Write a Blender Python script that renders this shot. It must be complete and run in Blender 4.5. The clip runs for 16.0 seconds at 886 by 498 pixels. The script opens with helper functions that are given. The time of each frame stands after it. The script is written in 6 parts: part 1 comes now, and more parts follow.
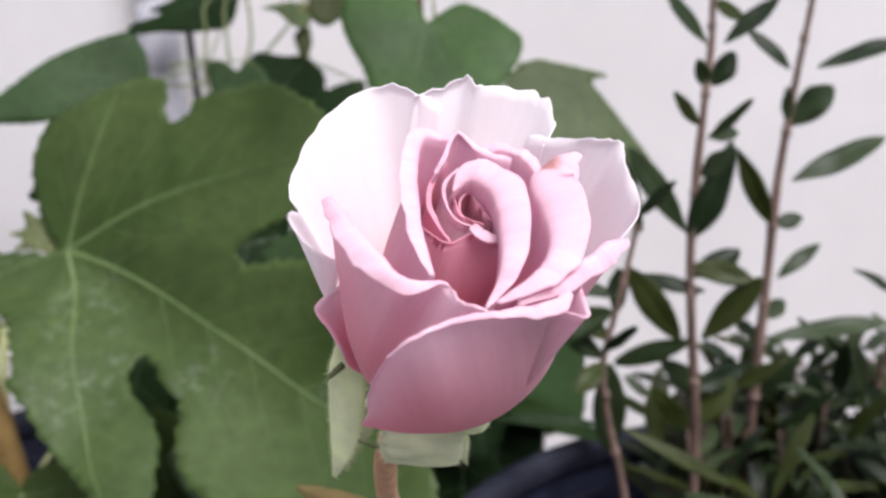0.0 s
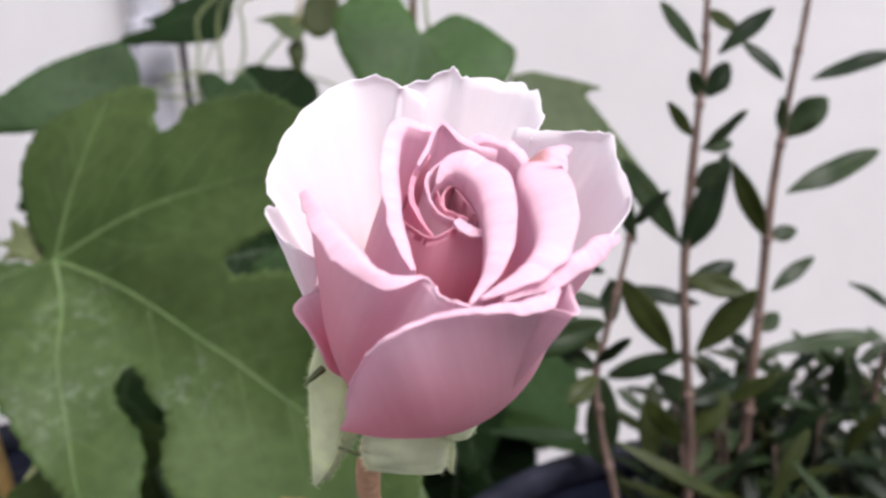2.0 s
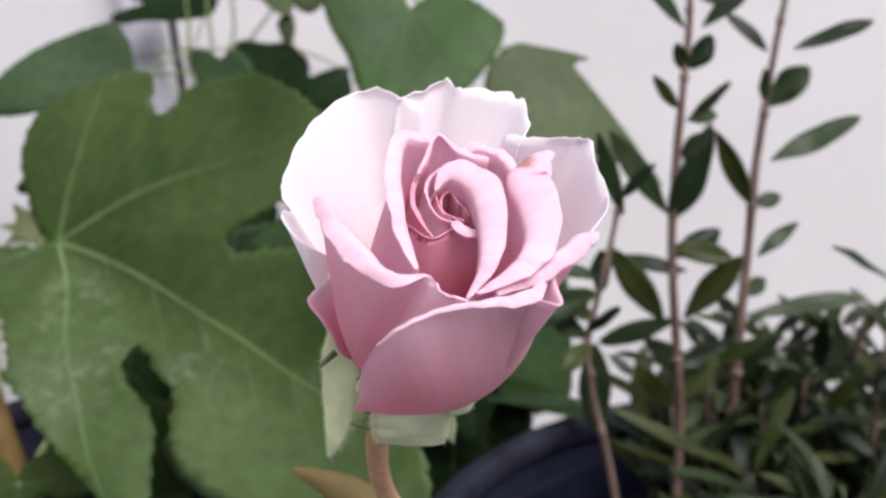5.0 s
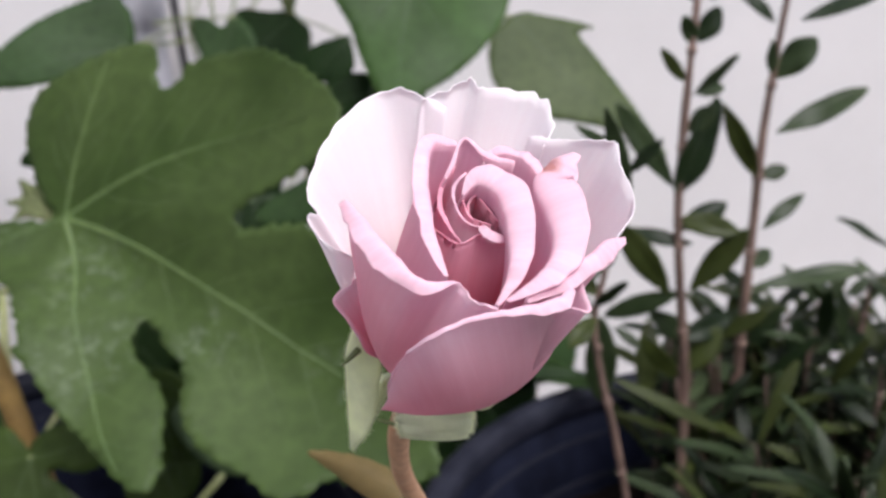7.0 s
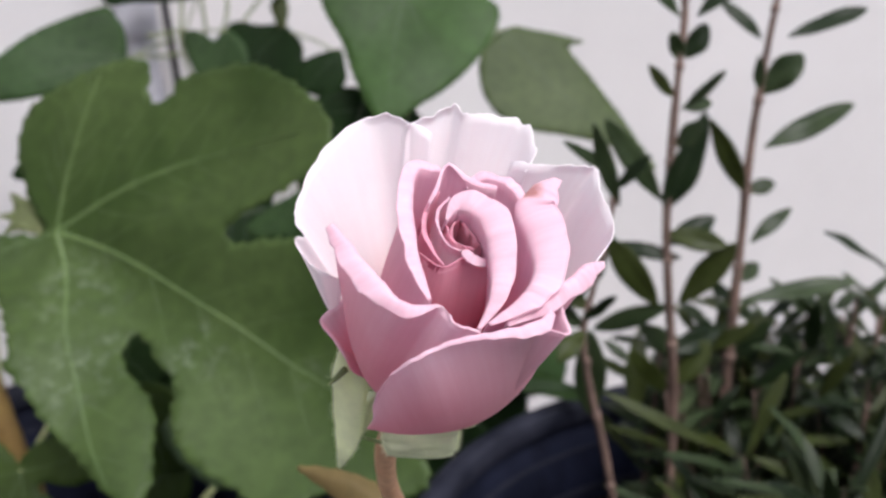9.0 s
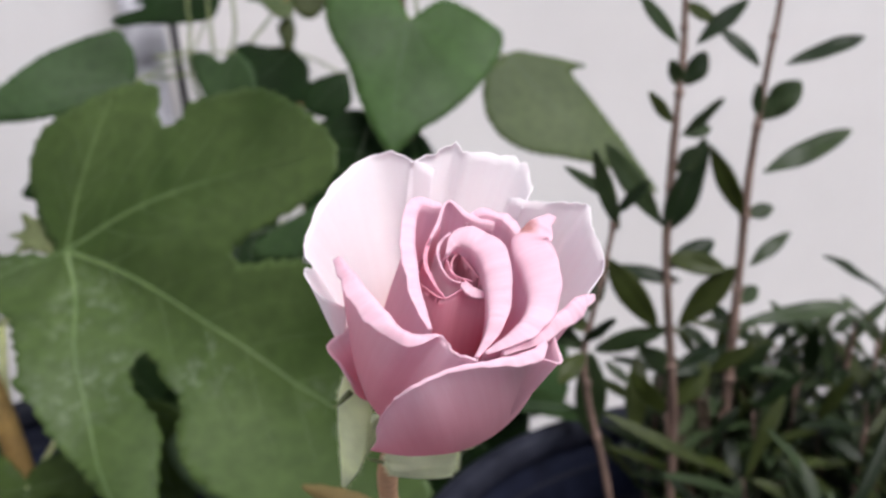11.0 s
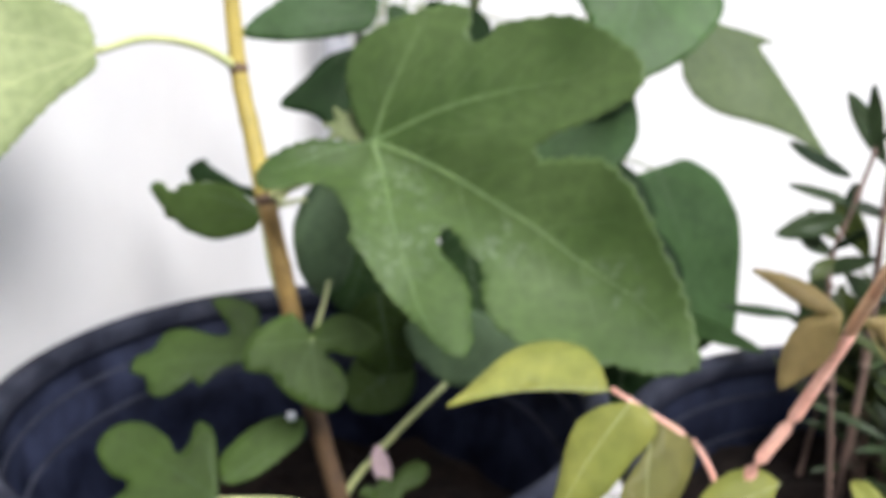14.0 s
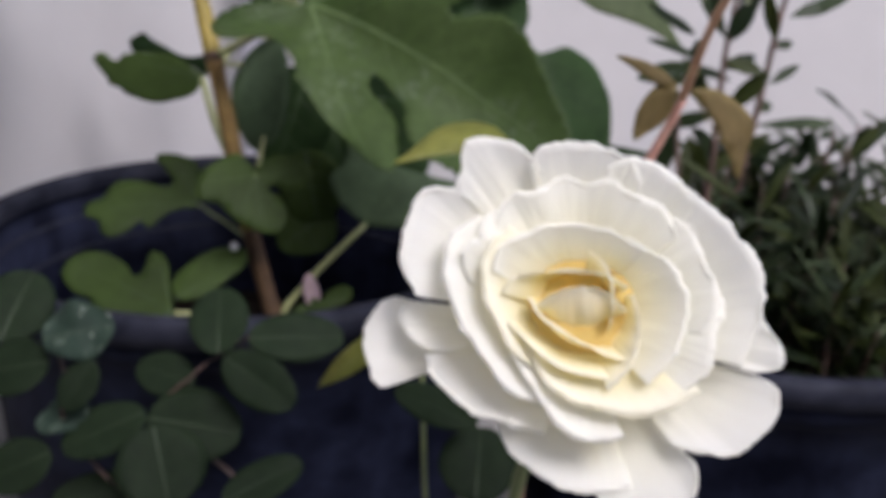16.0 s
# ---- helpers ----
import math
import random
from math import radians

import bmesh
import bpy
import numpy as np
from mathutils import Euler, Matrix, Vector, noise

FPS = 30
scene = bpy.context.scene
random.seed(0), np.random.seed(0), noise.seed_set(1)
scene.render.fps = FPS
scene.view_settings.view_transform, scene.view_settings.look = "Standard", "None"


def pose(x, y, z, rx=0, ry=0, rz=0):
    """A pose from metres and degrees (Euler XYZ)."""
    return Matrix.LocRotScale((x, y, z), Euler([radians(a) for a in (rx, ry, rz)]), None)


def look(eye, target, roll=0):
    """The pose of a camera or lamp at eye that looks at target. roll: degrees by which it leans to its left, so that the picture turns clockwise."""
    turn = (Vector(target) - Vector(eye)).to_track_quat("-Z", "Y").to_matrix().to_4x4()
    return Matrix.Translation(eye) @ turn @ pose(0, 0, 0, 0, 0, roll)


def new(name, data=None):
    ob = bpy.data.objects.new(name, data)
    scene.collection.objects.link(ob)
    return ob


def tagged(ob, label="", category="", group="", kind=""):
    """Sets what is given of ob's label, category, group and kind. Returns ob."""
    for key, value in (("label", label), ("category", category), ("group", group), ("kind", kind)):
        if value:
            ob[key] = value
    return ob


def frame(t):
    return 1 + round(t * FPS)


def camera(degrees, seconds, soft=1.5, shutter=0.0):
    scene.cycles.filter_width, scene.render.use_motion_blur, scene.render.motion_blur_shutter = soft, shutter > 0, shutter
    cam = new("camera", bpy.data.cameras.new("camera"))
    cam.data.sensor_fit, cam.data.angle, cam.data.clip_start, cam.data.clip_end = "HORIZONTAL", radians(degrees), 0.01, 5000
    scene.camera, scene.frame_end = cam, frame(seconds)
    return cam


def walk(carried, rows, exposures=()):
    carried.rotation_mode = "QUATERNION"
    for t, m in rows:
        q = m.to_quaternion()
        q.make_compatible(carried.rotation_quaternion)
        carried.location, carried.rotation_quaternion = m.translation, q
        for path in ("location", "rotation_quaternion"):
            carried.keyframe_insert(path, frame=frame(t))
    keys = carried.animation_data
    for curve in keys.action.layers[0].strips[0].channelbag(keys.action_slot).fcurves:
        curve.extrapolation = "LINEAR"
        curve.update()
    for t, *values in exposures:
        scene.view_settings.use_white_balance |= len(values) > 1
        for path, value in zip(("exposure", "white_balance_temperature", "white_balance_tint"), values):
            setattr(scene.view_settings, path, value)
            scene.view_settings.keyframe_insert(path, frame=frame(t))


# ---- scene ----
from mathutils.geometry import delaunay_2d_cdt

cam = camera(50.3, 16.0, 2.4, 0.5)
cam.data.dof.use_dof, cam.data.dof.focus_distance, cam.data.dof.aperture_fstop = True, 0.105, 34.0
PATH = [
    (0, (0.0302, 0.0317, 0.6098), (-0.0305, 1.4197, 0.2311), -4.49),
    (0.5, (0.0302, 0.0324, 0.6106), (-0.0340, 1.4211, 0.2349), -4.59),
    (1, (0.0317, 0.0317, 0.6091), (-0.0289, 1.4212, 0.2362), -4.39),
    (1.5, (0.0331, 0.0310, 0.6091), (-0.0282, 1.4206, 0.2369), -4.19),
    (2, (0.0310, 0.0352, 0.6068), (-0.0195, 1.4294, 0.2503), -4.17),
    (2.5, (0.0281, 0.0359, 0.6047), (-0.0208, 1.4343, 0.2647), -4.07),
    (3, (0.0295, 0.0330, 0.6055), (-0.0150, 1.4319, 0.2668), -4.36),
    (3.5, (0.0302, 0.0295, 0.6092), (-0.0094, 1.4265, 0.2619), -4.46),
    (4, (0.0295, 0.0281, 0.6107), (-0.0072, 1.4229, 0.2547), -4.46),
    (4.5, (0.0310, 0.0281, 0.6099), (-0.0066, 1.4216, 0.2490), -4.76),
    (5, (0.0310, 0.0253, 0.6129), (-0.0126, 1.4059, 0.2062), -5.37),
    (7.5, (0.0282, 0.0261, 0.6180), (-0.0194, 1.3903, 0.1593), -5.68),
    (8, (0.0282, 0.0262, 0.6187), (-0.0143, 1.3922, 0.1650), -5.57),
    (8.5, (0.0282, 0.0255, 0.6187), (-0.0086, 1.3932, 0.1698), -5.46),
    (9, (0.0296, 0.0240, 0.6194), (-0.0056, 1.3935, 0.1755), -5.46),
    (11.5, (0.0303, 0.0169, 0.6232), (-0.0083, 1.3955, 0.2088), -5.06),
    (12, (0.0289, 0.0155, 0.6233), (-0.0032, 1.3946, 0.2102), -4.45),
    (12.5, (0.0116, 0.0112, 0.6257), (-0.0269, 1.3948, 0.2283), -2.86),
    (13, (-0.0171, -0.0074, 0.6272), (-0.0822, 1.3800, 0.2472), -1.89),
    (13.5, (-0.0647, -0.0378, 0.6241), (-0.1355, 1.3467, 0.2343), -0.90),
    (14, (-0.0858, -0.0694, 0.6029), (-0.1632, 1.3074, 0.1881), 0.09),
    (14.5, (-0.1074, -0.0893, 0.5885), (-0.1498, 1.2851, 0.1605), 1.13),
    (15, (-0.1104, -0.1112, 0.5761), (-0.1061, 1.2595, 0.1349), 1.59),
    (15.5, (-0.1112, -0.1690, 0.5721), (-0.0356, 1.1941, 0.1140), 2.68),
    (16, (-0.1084, -0.1886, 0.5669), (-0.0012, 1.1670, 0.0930), 2.82),
]

EXPOSURES = [(0, 0.75, 6250, 12), (12.2, 0.57, 6300, 9), (13.0, 0.94, 6450, 1), (13.5, 1.12, 6500, 0), (14.5, 1.64, 6000, 12), (15.1, 1.7, 6000, 14), (15.5, 1.2, 6150, 13), (16, 0.27, 6150, 15)]
walk(cam, [(t, look(eye, target, roll)) for t, eye, target, roll in PATH], EXPOSURES)

# ---- sky and sun: open shade, soft light from above and from the right ----
SUN_EL, SUN_AZ = 50.0, 148.0
world = bpy.data.worlds.new("sky")
scene.world = world
world.use_nodes = True
sky = world.node_tree.nodes.new("ShaderNodeTexSky")
sky.sky_type, sky.sun_disc = "NISHITA", False
sky.sun_elevation, sky.sun_rotation = radians(SUN_EL), radians(SUN_AZ)
sky.dust_density = 4.0
bg = world.node_tree.nodes["Background"]
bg.inputs["Strength"].default_value = 0.15
world.node_tree.links.new(sky.outputs["Color"], bg.inputs["Color"])
sun_data = bpy.data.lights.new("sun", "SUN")
sun_data.energy, sun_data.angle, sun_data.color = 2.3, radians(32), (0.97, 0.965, 0.99)
sun = new("sun", sun_data)
sx, sy = math.sin(radians(SUN_AZ)), math.cos(radians(SUN_AZ))
ce, se = math.cos(radians(SUN_EL)), math.sin(radians(SUN_EL))
sun.matrix_world = look((3 * sx * ce, 3 * sy * ce, 3 * se), (0, 0, 0))


# ---- materials ----
def material(name, build):
    m = bpy.data.materials.new(name)
    m.use_nodes = True
    nt = m.node_tree
    build(nt, nt.nodes, nt.links, nt.nodes["Principled BSDF"])
    return m


def noise_node(nt, scale, detail=4.0, rough=0.55, vec=None):
    n = nt.nodes.new("ShaderNodeTexNoise")
    n.inputs["Scale"].default_value, n.inputs["Detail"].default_value, n.inputs["Roughness"].default_value = scale, detail, rough
    if vec is None:
        tc = nt.nodes.new("ShaderNodeTexCoord")
        vec = tc.outputs["Object"]
    nt.links.new(vec, n.inputs["Vector"])
    return n.outputs["Fac"]


def ramp(nt, fac, stops):
    r = nt.nodes.new("ShaderNodeValToRGB")
    while len(r.color_ramp.elements) < len(stops):
        r.color_ramp.elements.new(0.5)
    for e, (p, c) in zip(r.color_ramp.elements, stops):
        e.position, e.color = p, (*c, 1)
    nt.links.new(fac, r.inputs["Fac"])
    return r.outputs["Color"]


def mix(nt, fac, a, b, mode="MIX"):
    n = nt.nodes.new("ShaderNodeMix")
    n.data_type, n.blend_type = "RGBA", mode
    for sock, v in ((n.inputs["Factor"], fac), (n.inputs["A"], a), (n.inputs["B"], b)):
        if isinstance(v, (int, float)):
            sock.default_value = v
        elif isinstance(v, tuple):
            sock.default_value = (*v, 1)
        else:
            nt.links.new(v, sock)
    return n.outputs["Result"]


def bump(nt, height, strength, distance, bsdf):
    b = nt.nodes.new("ShaderNodeBump")
    b.inputs["Strength"].default_value, b.inputs["Distance"].default_value = strength, distance
    nt.links.new(height, b.inputs["Height"])
    nt.links.new(b.outputs["Normal"], bsdf.inputs["Normal"])


def scaled(c, k):
    return tuple(min(1.0, v * k) for v in c)


def leaf_material(name, colour, rough=0.45, translucent=0.22, spots=0.0, second=None, sheen=0.13, scars=()):
    """Leaf green with a broad drift, fine mottling, cell relief and some light let through."""
    second = second or scaled(colour, 1.45)

    def build(nt, nodes, links, p):
        info = nodes.new("ShaderNodeObjectInfo")
        broad = ramp(nt, noise_node(nt, 14, 3), [(0.36, scaled(colour, 0.8)), (0.66, second)])
        fine = ramp(nt, noise_node(nt, 160, 3), [(0.3, (0.8, 0.8, 0.8)), (0.7, (1.15, 1.15, 1.1))])
        col = mix(nt, 1.0, broad, fine, "MULTIPLY")
        hue = nodes.new("ShaderNodeHueSaturation")
        val = nodes.new("ShaderNodeMapRange")
        val.inputs["To Min"].default_value, val.inputs["To Max"].default_value = 0.82, 1.2
        links.new(info.outputs["Random"], val.inputs["Value"])
        links.new(val.outputs["Result"], hue.inputs["Value"])
        links.new(col, hue.inputs["Color"])
        col = hue.outputs["Color"]
        if spots:
            s = ramp(nt, noise_node(nt, 130, 5, 0.7), [(0.50 if scars else 0.60, (0, 0, 0)), (0.66, (spots, spots, spots))])
            near = None
            for x, y, r in scars:
                far = nodes.new("ShaderNodeVectorMath")
                far.operation = "DISTANCE"
                flat = nodes.new("ShaderNodeVectorMath")
                flat.operation = "MULTIPLY"
                flat.inputs[1].default_value = (1, 1, 0)
                links.new(nodes.new("ShaderNodeTexCoord").outputs["Object"], flat.inputs[0])
                links.new(flat.outputs["Vector"], far.inputs[0])
                far.inputs[1].default_value = (x, y, 0)
                fade = nodes.new("ShaderNodeMapRange")
                fade.inputs["From Min"].default_value, fade.inputs["From Max"].default_value = 0.0, r
                fade.inputs["To Min"].default_value, fade.inputs["To Max"].default_value = 1.0, 0.0
                links.new(far.outputs["Value"], fade.inputs["Value"])
                near = fade.outputs["Result"] if near is None else mix(nt, 1.0, near, fade.outputs["Result"], "LIGHTEN")
            if near is not None:
                s = mix(nt, 1.0, s, near, "MULTIPLY")
            col = mix(nt, s, col, (0.42, 0.47, 0.40))
        links.new(col, p.inputs["Base Color"])
        p.inputs["Roughness"].default_value = rough
        p.inputs["Specular IOR Level"].default_value = sheen
        bump(nt, noise_node(nt, 420, 3), 0.25, 0.0006, p)
        t = nodes.new("ShaderNodeBsdfTranslucent")
        links.new(mix(nt, 0.35, col, (min(0.3, colour[0] * 4), min(0.4, colour[1] * 4), min(0.05, colour[2] * 2))), t.inputs["Color"])
        ms = nodes.new("ShaderNodeMixShader")
        ms.inputs["Fac"].default_value = translucent
        links.new(p.outputs["BSDF"], ms.inputs[1])
        links.new(t.outputs["BSDF"], ms.inputs[2])
        links.new(ms.outputs["Shader"], nodes["Material Output"].inputs["Surface"])
    return material(name, build)


def petal_material(name, low, middle, rim, translucent=0.25, spot=None, fade=1.0, tint=(0.03, 0.085, 0.07)):
    """Petal pigment from the claw (low) to the rim, with faint veins and mottling."""
    def build(nt, nodes, links, p):
        uv = nodes.new("ShaderNodeUVMap")
        sep = nodes.new("ShaderNodeSeparateXYZ")
        links.new(uv.outputs["UV"], sep.inputs["Vector"])
        col = ramp(nt, sep.outputs["Y"], [(0.0, low), (0.42, middle), (0.74, rim), (1.0, rim)])
        mp = nodes.new("ShaderNodeMapping")
        mp.inputs["Scale"].default_value = (30, 1.6, 1)
        links.new(uv.outputs["UV"], mp.inputs["Vector"])
        veins = noise_node(nt, 1.0, 5, 0.65, mp.outputs["Vector"])
        col = mix(nt, 1.0, col, ramp(nt, veins, [(0.3, tuple(1 - c * fade for c in tint)), (0.68, (1.005, 1.01, 1.01))]), "MULTIPLY")
        blotch = noise_node(nt, 190, 4, 0.6)
        col = mix(nt, 1.0, col, ramp(nt, blotch, [(0.3, tuple(1 - 0.7 * c * fade for c in tint)), (0.7, (1.01, 1.01, 1.005))]), "MULTIPLY")
        if spot:
            far = nodes.new("ShaderNodeVectorMath")
            far.operation = "DISTANCE"
            far.inputs[1].default_value = (*spot, 0)
            links.new(uv.outputs["UV"], far.inputs[0])
            edge = nodes.new("ShaderNodeMath")
            edge.operation = "MULTIPLY_ADD"
            links.new(noise_node(nt, 500, 3), edge.inputs[0])
            edge.inputs[1].default_value = 0.06
            links.new(far.outputs["Value"], edge.inputs[2])
            b = ramp(nt, edge.outputs["Value"], [(0.06, (0.85, 0.85, 0.85)), (0.12, (0, 0, 0))])
            col = mix(nt, b, col, (0.50, 0.20, 0.17))
        links.new(col, p.inputs["Base Color"])
        p.inputs["Roughness"].default_value = 0.6
        p.inputs["Specular IOR Level"].default_value = 0.25
        p.inputs["Sheen Weight"].default_value = 0.15
        bump(nt, veins, 0.16, 0.0003, p)
        t = nodes.new("ShaderNodeBsdfTranslucent")
        links.new(col, t.inputs["Color"])
        ms = nodes.new("ShaderNodeMixShader")
        ms.inputs["Fac"].default_value = translucent
        links.new(p.outputs["BSDF"], ms.inputs[1])
        links.new(t.outputs["BSDF"], ms.inputs[2])
        links.new(ms.outputs["Shader"], nodes["Material Output"].inputs["Surface"])
    return material(name, build)


def mottled_material(name, dark, light, scale, rough, bump_scale=200, bump_strength=0.4, bump_distance=0.001, spec=0.5, vary=0.18):
    def build(nt, nodes, links, p):
        a = ramp(nt, noise_node(nt, scale, 5, 0.6), [(0.34, dark), (0.68, light)])
        b = ramp(nt, noise_node(nt, scale * 9, 3), [(0.3, (1 - vary, 1 - vary, 1 - vary)), (0.7, (1 + vary * 0.6, 1 + vary * 0.6, 1 + vary * 0.6))])
        links.new(mix(nt, 1.0, a, b, "MULTIPLY"), p.inputs["Base Color"])
        p.inputs["Roughness"].default_value = rough
        p.inputs["Specular IOR Level"].default_value = spec
        bump(nt, noise_node(nt, bump_scale, 4), bump_strength, bump_distance, p)
    return material(name, build)


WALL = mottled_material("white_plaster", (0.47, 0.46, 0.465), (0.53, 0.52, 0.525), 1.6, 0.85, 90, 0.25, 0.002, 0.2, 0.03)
BLOCKER = mottled_material("grey_plaster", (0.40, 0.39, 0.39), (0.48, 0.47, 0.47), 2.0, 0.9, 90, 0.3, 0.002, 0.2, 0.05)
GROUND = mottled_material("concrete", (0.19, 0.185, 0.18), (0.29, 0.28, 0.27), 5, 0.9, 60, 0.5, 0.003, 0.2)
POT = mottled_material("dark_plastic", (0.0016, 0.0021, 0.0062), (0.0150, 0.0180, 0.036), 26, 0.6, 60, 0.25, 0.001, 0.06)
RIM = mottled_material("scuffed_plastic", (0.008, 0.009, 0.0160), (0.028, 0.030, 0.044), 40, 0.6, 150, 0.3, 0.0006, 0.10)
SOIL = mottled_material("potting_soil", (0.003, 0.0021, 0.002), (0.0105, 0.0065, 0.005), 60, 0.95, 220, 0.9, 0.004, 0.1)
PVC = mottled_material("white_pvc", (0.33, 0.33, 0.37), (0.40, 0.40, 0.44), 6, 0.45, 80, 0.1, 0.0005)
CABLE = mottled_material("dark_cable", (0.020, 0.018, 0.022), (0.035, 0.032, 0.038), 40, 0.6)
BARK_YOUNG = mottled_material("yellow_bark", (0.208, 0.160, 0.028), (0.320, 0.240, 0.048), 40, 0.6, 220, 0.4, 0.0008)
BARK_OLD = mottled_material("brown_bark", (0.055, 0.030, 0.015), (0.115, 0.066, 0.030), 40, 0.7, 220, 0.5, 0.001)
PETIOLE = mottled_material("pale_petiole", (0.255, 0.285, 0.115), (0.35, 0.365, 0.17), 30, 0.5)
VEIN = mottled_material("leaf_vein", (0.060, 0.105, 0.028), (0.095, 0.145, 0.045), 60, 0.5)
# Shaded copy of the vein colour for darkened leaves; serves rose leaflets too.
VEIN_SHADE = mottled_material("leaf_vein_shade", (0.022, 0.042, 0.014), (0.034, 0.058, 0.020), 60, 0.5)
VEIN_DARK = mottled_material("leaf_vein_dark", (0.034, 0.062, 0.020), (0.052, 0.086, 0.030), 60, 0.5)
TWIG = mottled_material("shrub_twig", (0.070, 0.042, 0.032), (0.155, 0.100, 0.080), 60, 0.7, 300, 0.5, 0.0008)
CANE = mottled_material("rose_cane", (0.56, 0.26, 0.20), (0.72, 0.42, 0.34), 60, 0.45)
BEAD = mottled_material("bead_white", (0.80, 0.80, 0.80), (0.88, 0.88, 0.88), 60, 0.3)
STALK = mottled_material("dark_stalk", (0.050, 0.028, 0.022), (0.095, 0.052, 0.040), 60, 0.5)
CANE_TAN = mottled_material("tan_stalk", (0.46, 0.24, 0.14), (0.58, 0.36, 0.22), 80, 0.6)
CANE_GREEN = mottled_material("green_cane", (0.10, 0.13, 0.05), (0.17, 0.20, 0.08), 60, 0.5)
ROSE_SPOTTED = leaf_material("mildewed_rose_leaf", (0.0156, 0.0312, 0.0216), 0.6, 0.15, 1.0, (0.051, 0.078, 0.06))
BARK_MID = mottled_material("olive_bark", (0.150, 0.088, 0.022), (0.250, 0.160, 0.045), 40, 0.65, 220, 0.5, 0.001)
FIG = leaf_material("fig_leaf", (0.030, 0.056, 0.0120), 0.5, 0.25, 0.26, (0.048, 0.076, 0.023), 0.18, ((0.018, -0.028, 0.026), (0.032, -0.062, 0.028), (-0.026, -0.008, 0.014), (0.075, -0.056, 0.022), (0.134, -0.068, 0.016)))
FIG_SMALL = leaf_material("fig_leaf_small", (0.036, 0.060, 0.0140), 0.5, 0.24)
FIG_BLUE = leaf_material("fig_leaf_blue", (0.056, 0.086, 0.046), 0.55, 0.25)
FIG_PALE = leaf_material("fig_leaf_pale", (0.145, 0.175, 0.080), 0.5, 0.2, 0.0, (0.21, 0.235, 0.12))
TALL = leaf_material("heart_leaf", (0.0323, 0.0646, 0.0187), 0.42, 0.27)
# Darker copy of the heart-leaf green, with shade put into the colour.
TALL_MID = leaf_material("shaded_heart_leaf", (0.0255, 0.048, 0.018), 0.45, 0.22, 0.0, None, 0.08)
TALL_PALE = leaf_material("pale_heart_leaf", (0.054, 0.0765, 0.0324), 0.45, 0.25, 0.0, (0.0765, 0.099, 0.0468), 0.1)
# The same leaf green taken near black: deep shade put into the colour.
TALL_SHADE = leaf_material("shade_toned_leaf", (0.0084, 0.0186, 0.006), 0.45, 0.18, 0.0, None, 0.05)
SHRUB = leaf_material("shrub_leaf", (0.0204, 0.0353, 0.0141), 0.38, 0.18, 0.0, (0.0470, 0.0643, 0.0282), 0.16)
SHRUB_DARK = leaf_material("dark_shrub_leaf", (0.0084, 0.0168, 0.0063), 0.38, 0.14, 0.0, (0.0196, 0.0309, 0.0126), 0.14)
SHRUB_OLIVE = leaf_material("olive_shrub_leaf", (0.0302, 0.0423, 0.0091), 0.42, 0.22, 0.0, (0.0567, 0.0696, 0.0227), 0.14)
SHRUB_PALE = leaf_material("pale_shrub_leaf", (0.0450, 0.0650, 0.0300), 0.4, 0.22, 0.0, (0.0750, 0.0975, 0.0450), 0.16)
ROSE_LEAF = leaf_material("rose_leaf", (0.0126, 0.0220, 0.0108), 0.55, 0.15, 0.0, (0.0198, 0.0315, 0.016), 0.06)
YOUNG = leaf_material("young_leaf", (0.20, 0.225, 0.05), 0.4, 0.35, 0.0, (0.30, 0.28, 0.08))
YOUNG_OLIVE = leaf_material("young_olive_leaf", (0.15, 0.15, 0.045), 0.4, 0.35, 0.0, (0.22, 0.19, 0.07))
COPPER = leaf_material("copper_leaf", (0.235, 0.165, 0.075), 0.4, 0.45, 0.0, (0.33, 0.265, 0.12))
SEPAL = leaf_material("felted_sepal", (0.74, 0.80, 0.54), 0.9, 0.45, 0.0, (0.88, 0.92, 0.72))
PINK = petal_material("pink_petal", (0.77, 0.21, 0.31), (0.86, 0.45, 0.56), (0.91, 0.70, 0.79), 0.50)
PINK_OUTER = petal_material("outer_pink_petal", (0.82, 0.38, 0.48), (0.85, 0.48, 0.585), (0.91, 0.70, 0.79), 0.50)
PINK_SPOT = petal_material("spotted_pink_petal", (0.77, 0.21, 0.31), (0.86, 0.45, 0.56), (0.91, 0.70, 0.79), 0.50, (0.80, 0.84))
PINK_DEEP = petal_material("deep_pink_petal", (0.74, 0.06, 0.14), (0.82, 0.15, 0.27), (0.91, 0.54, 0.65), 0.55)
# Pale petals; the light falling on them is put into this near-white colour.
PINK_LIT = petal_material("lit_pale_pink_petal", (0.92, 0.60, 0.58), (0.955, 0.90, 0.925), (0.97, 0.945, 0.97), 0.45, None, 0.35)
WHITE = petal_material("cream_petal", (0.97, 0.86, 0.50), (0.985, 0.97, 0.87), (0.99, 0.985, 0.955), 0.58, None, 0.4, (0.02, 0.025, 0.06))
WHITE_HEART = petal_material("yellow_cream_petal", (0.97, 0.78, 0.30), (0.98, 0.92, 0.64), (0.985, 0.965, 0.86), 0.5, None, 0.5, (0.02, 0.03, 0.08))
DEBRIS = mottled_material("dry_petal", (0.42, 0.30, 0.33), (0.55, 0.42, 0.44), 100, 0.8)


# ---- mesh helpers ----
MM = 0.001


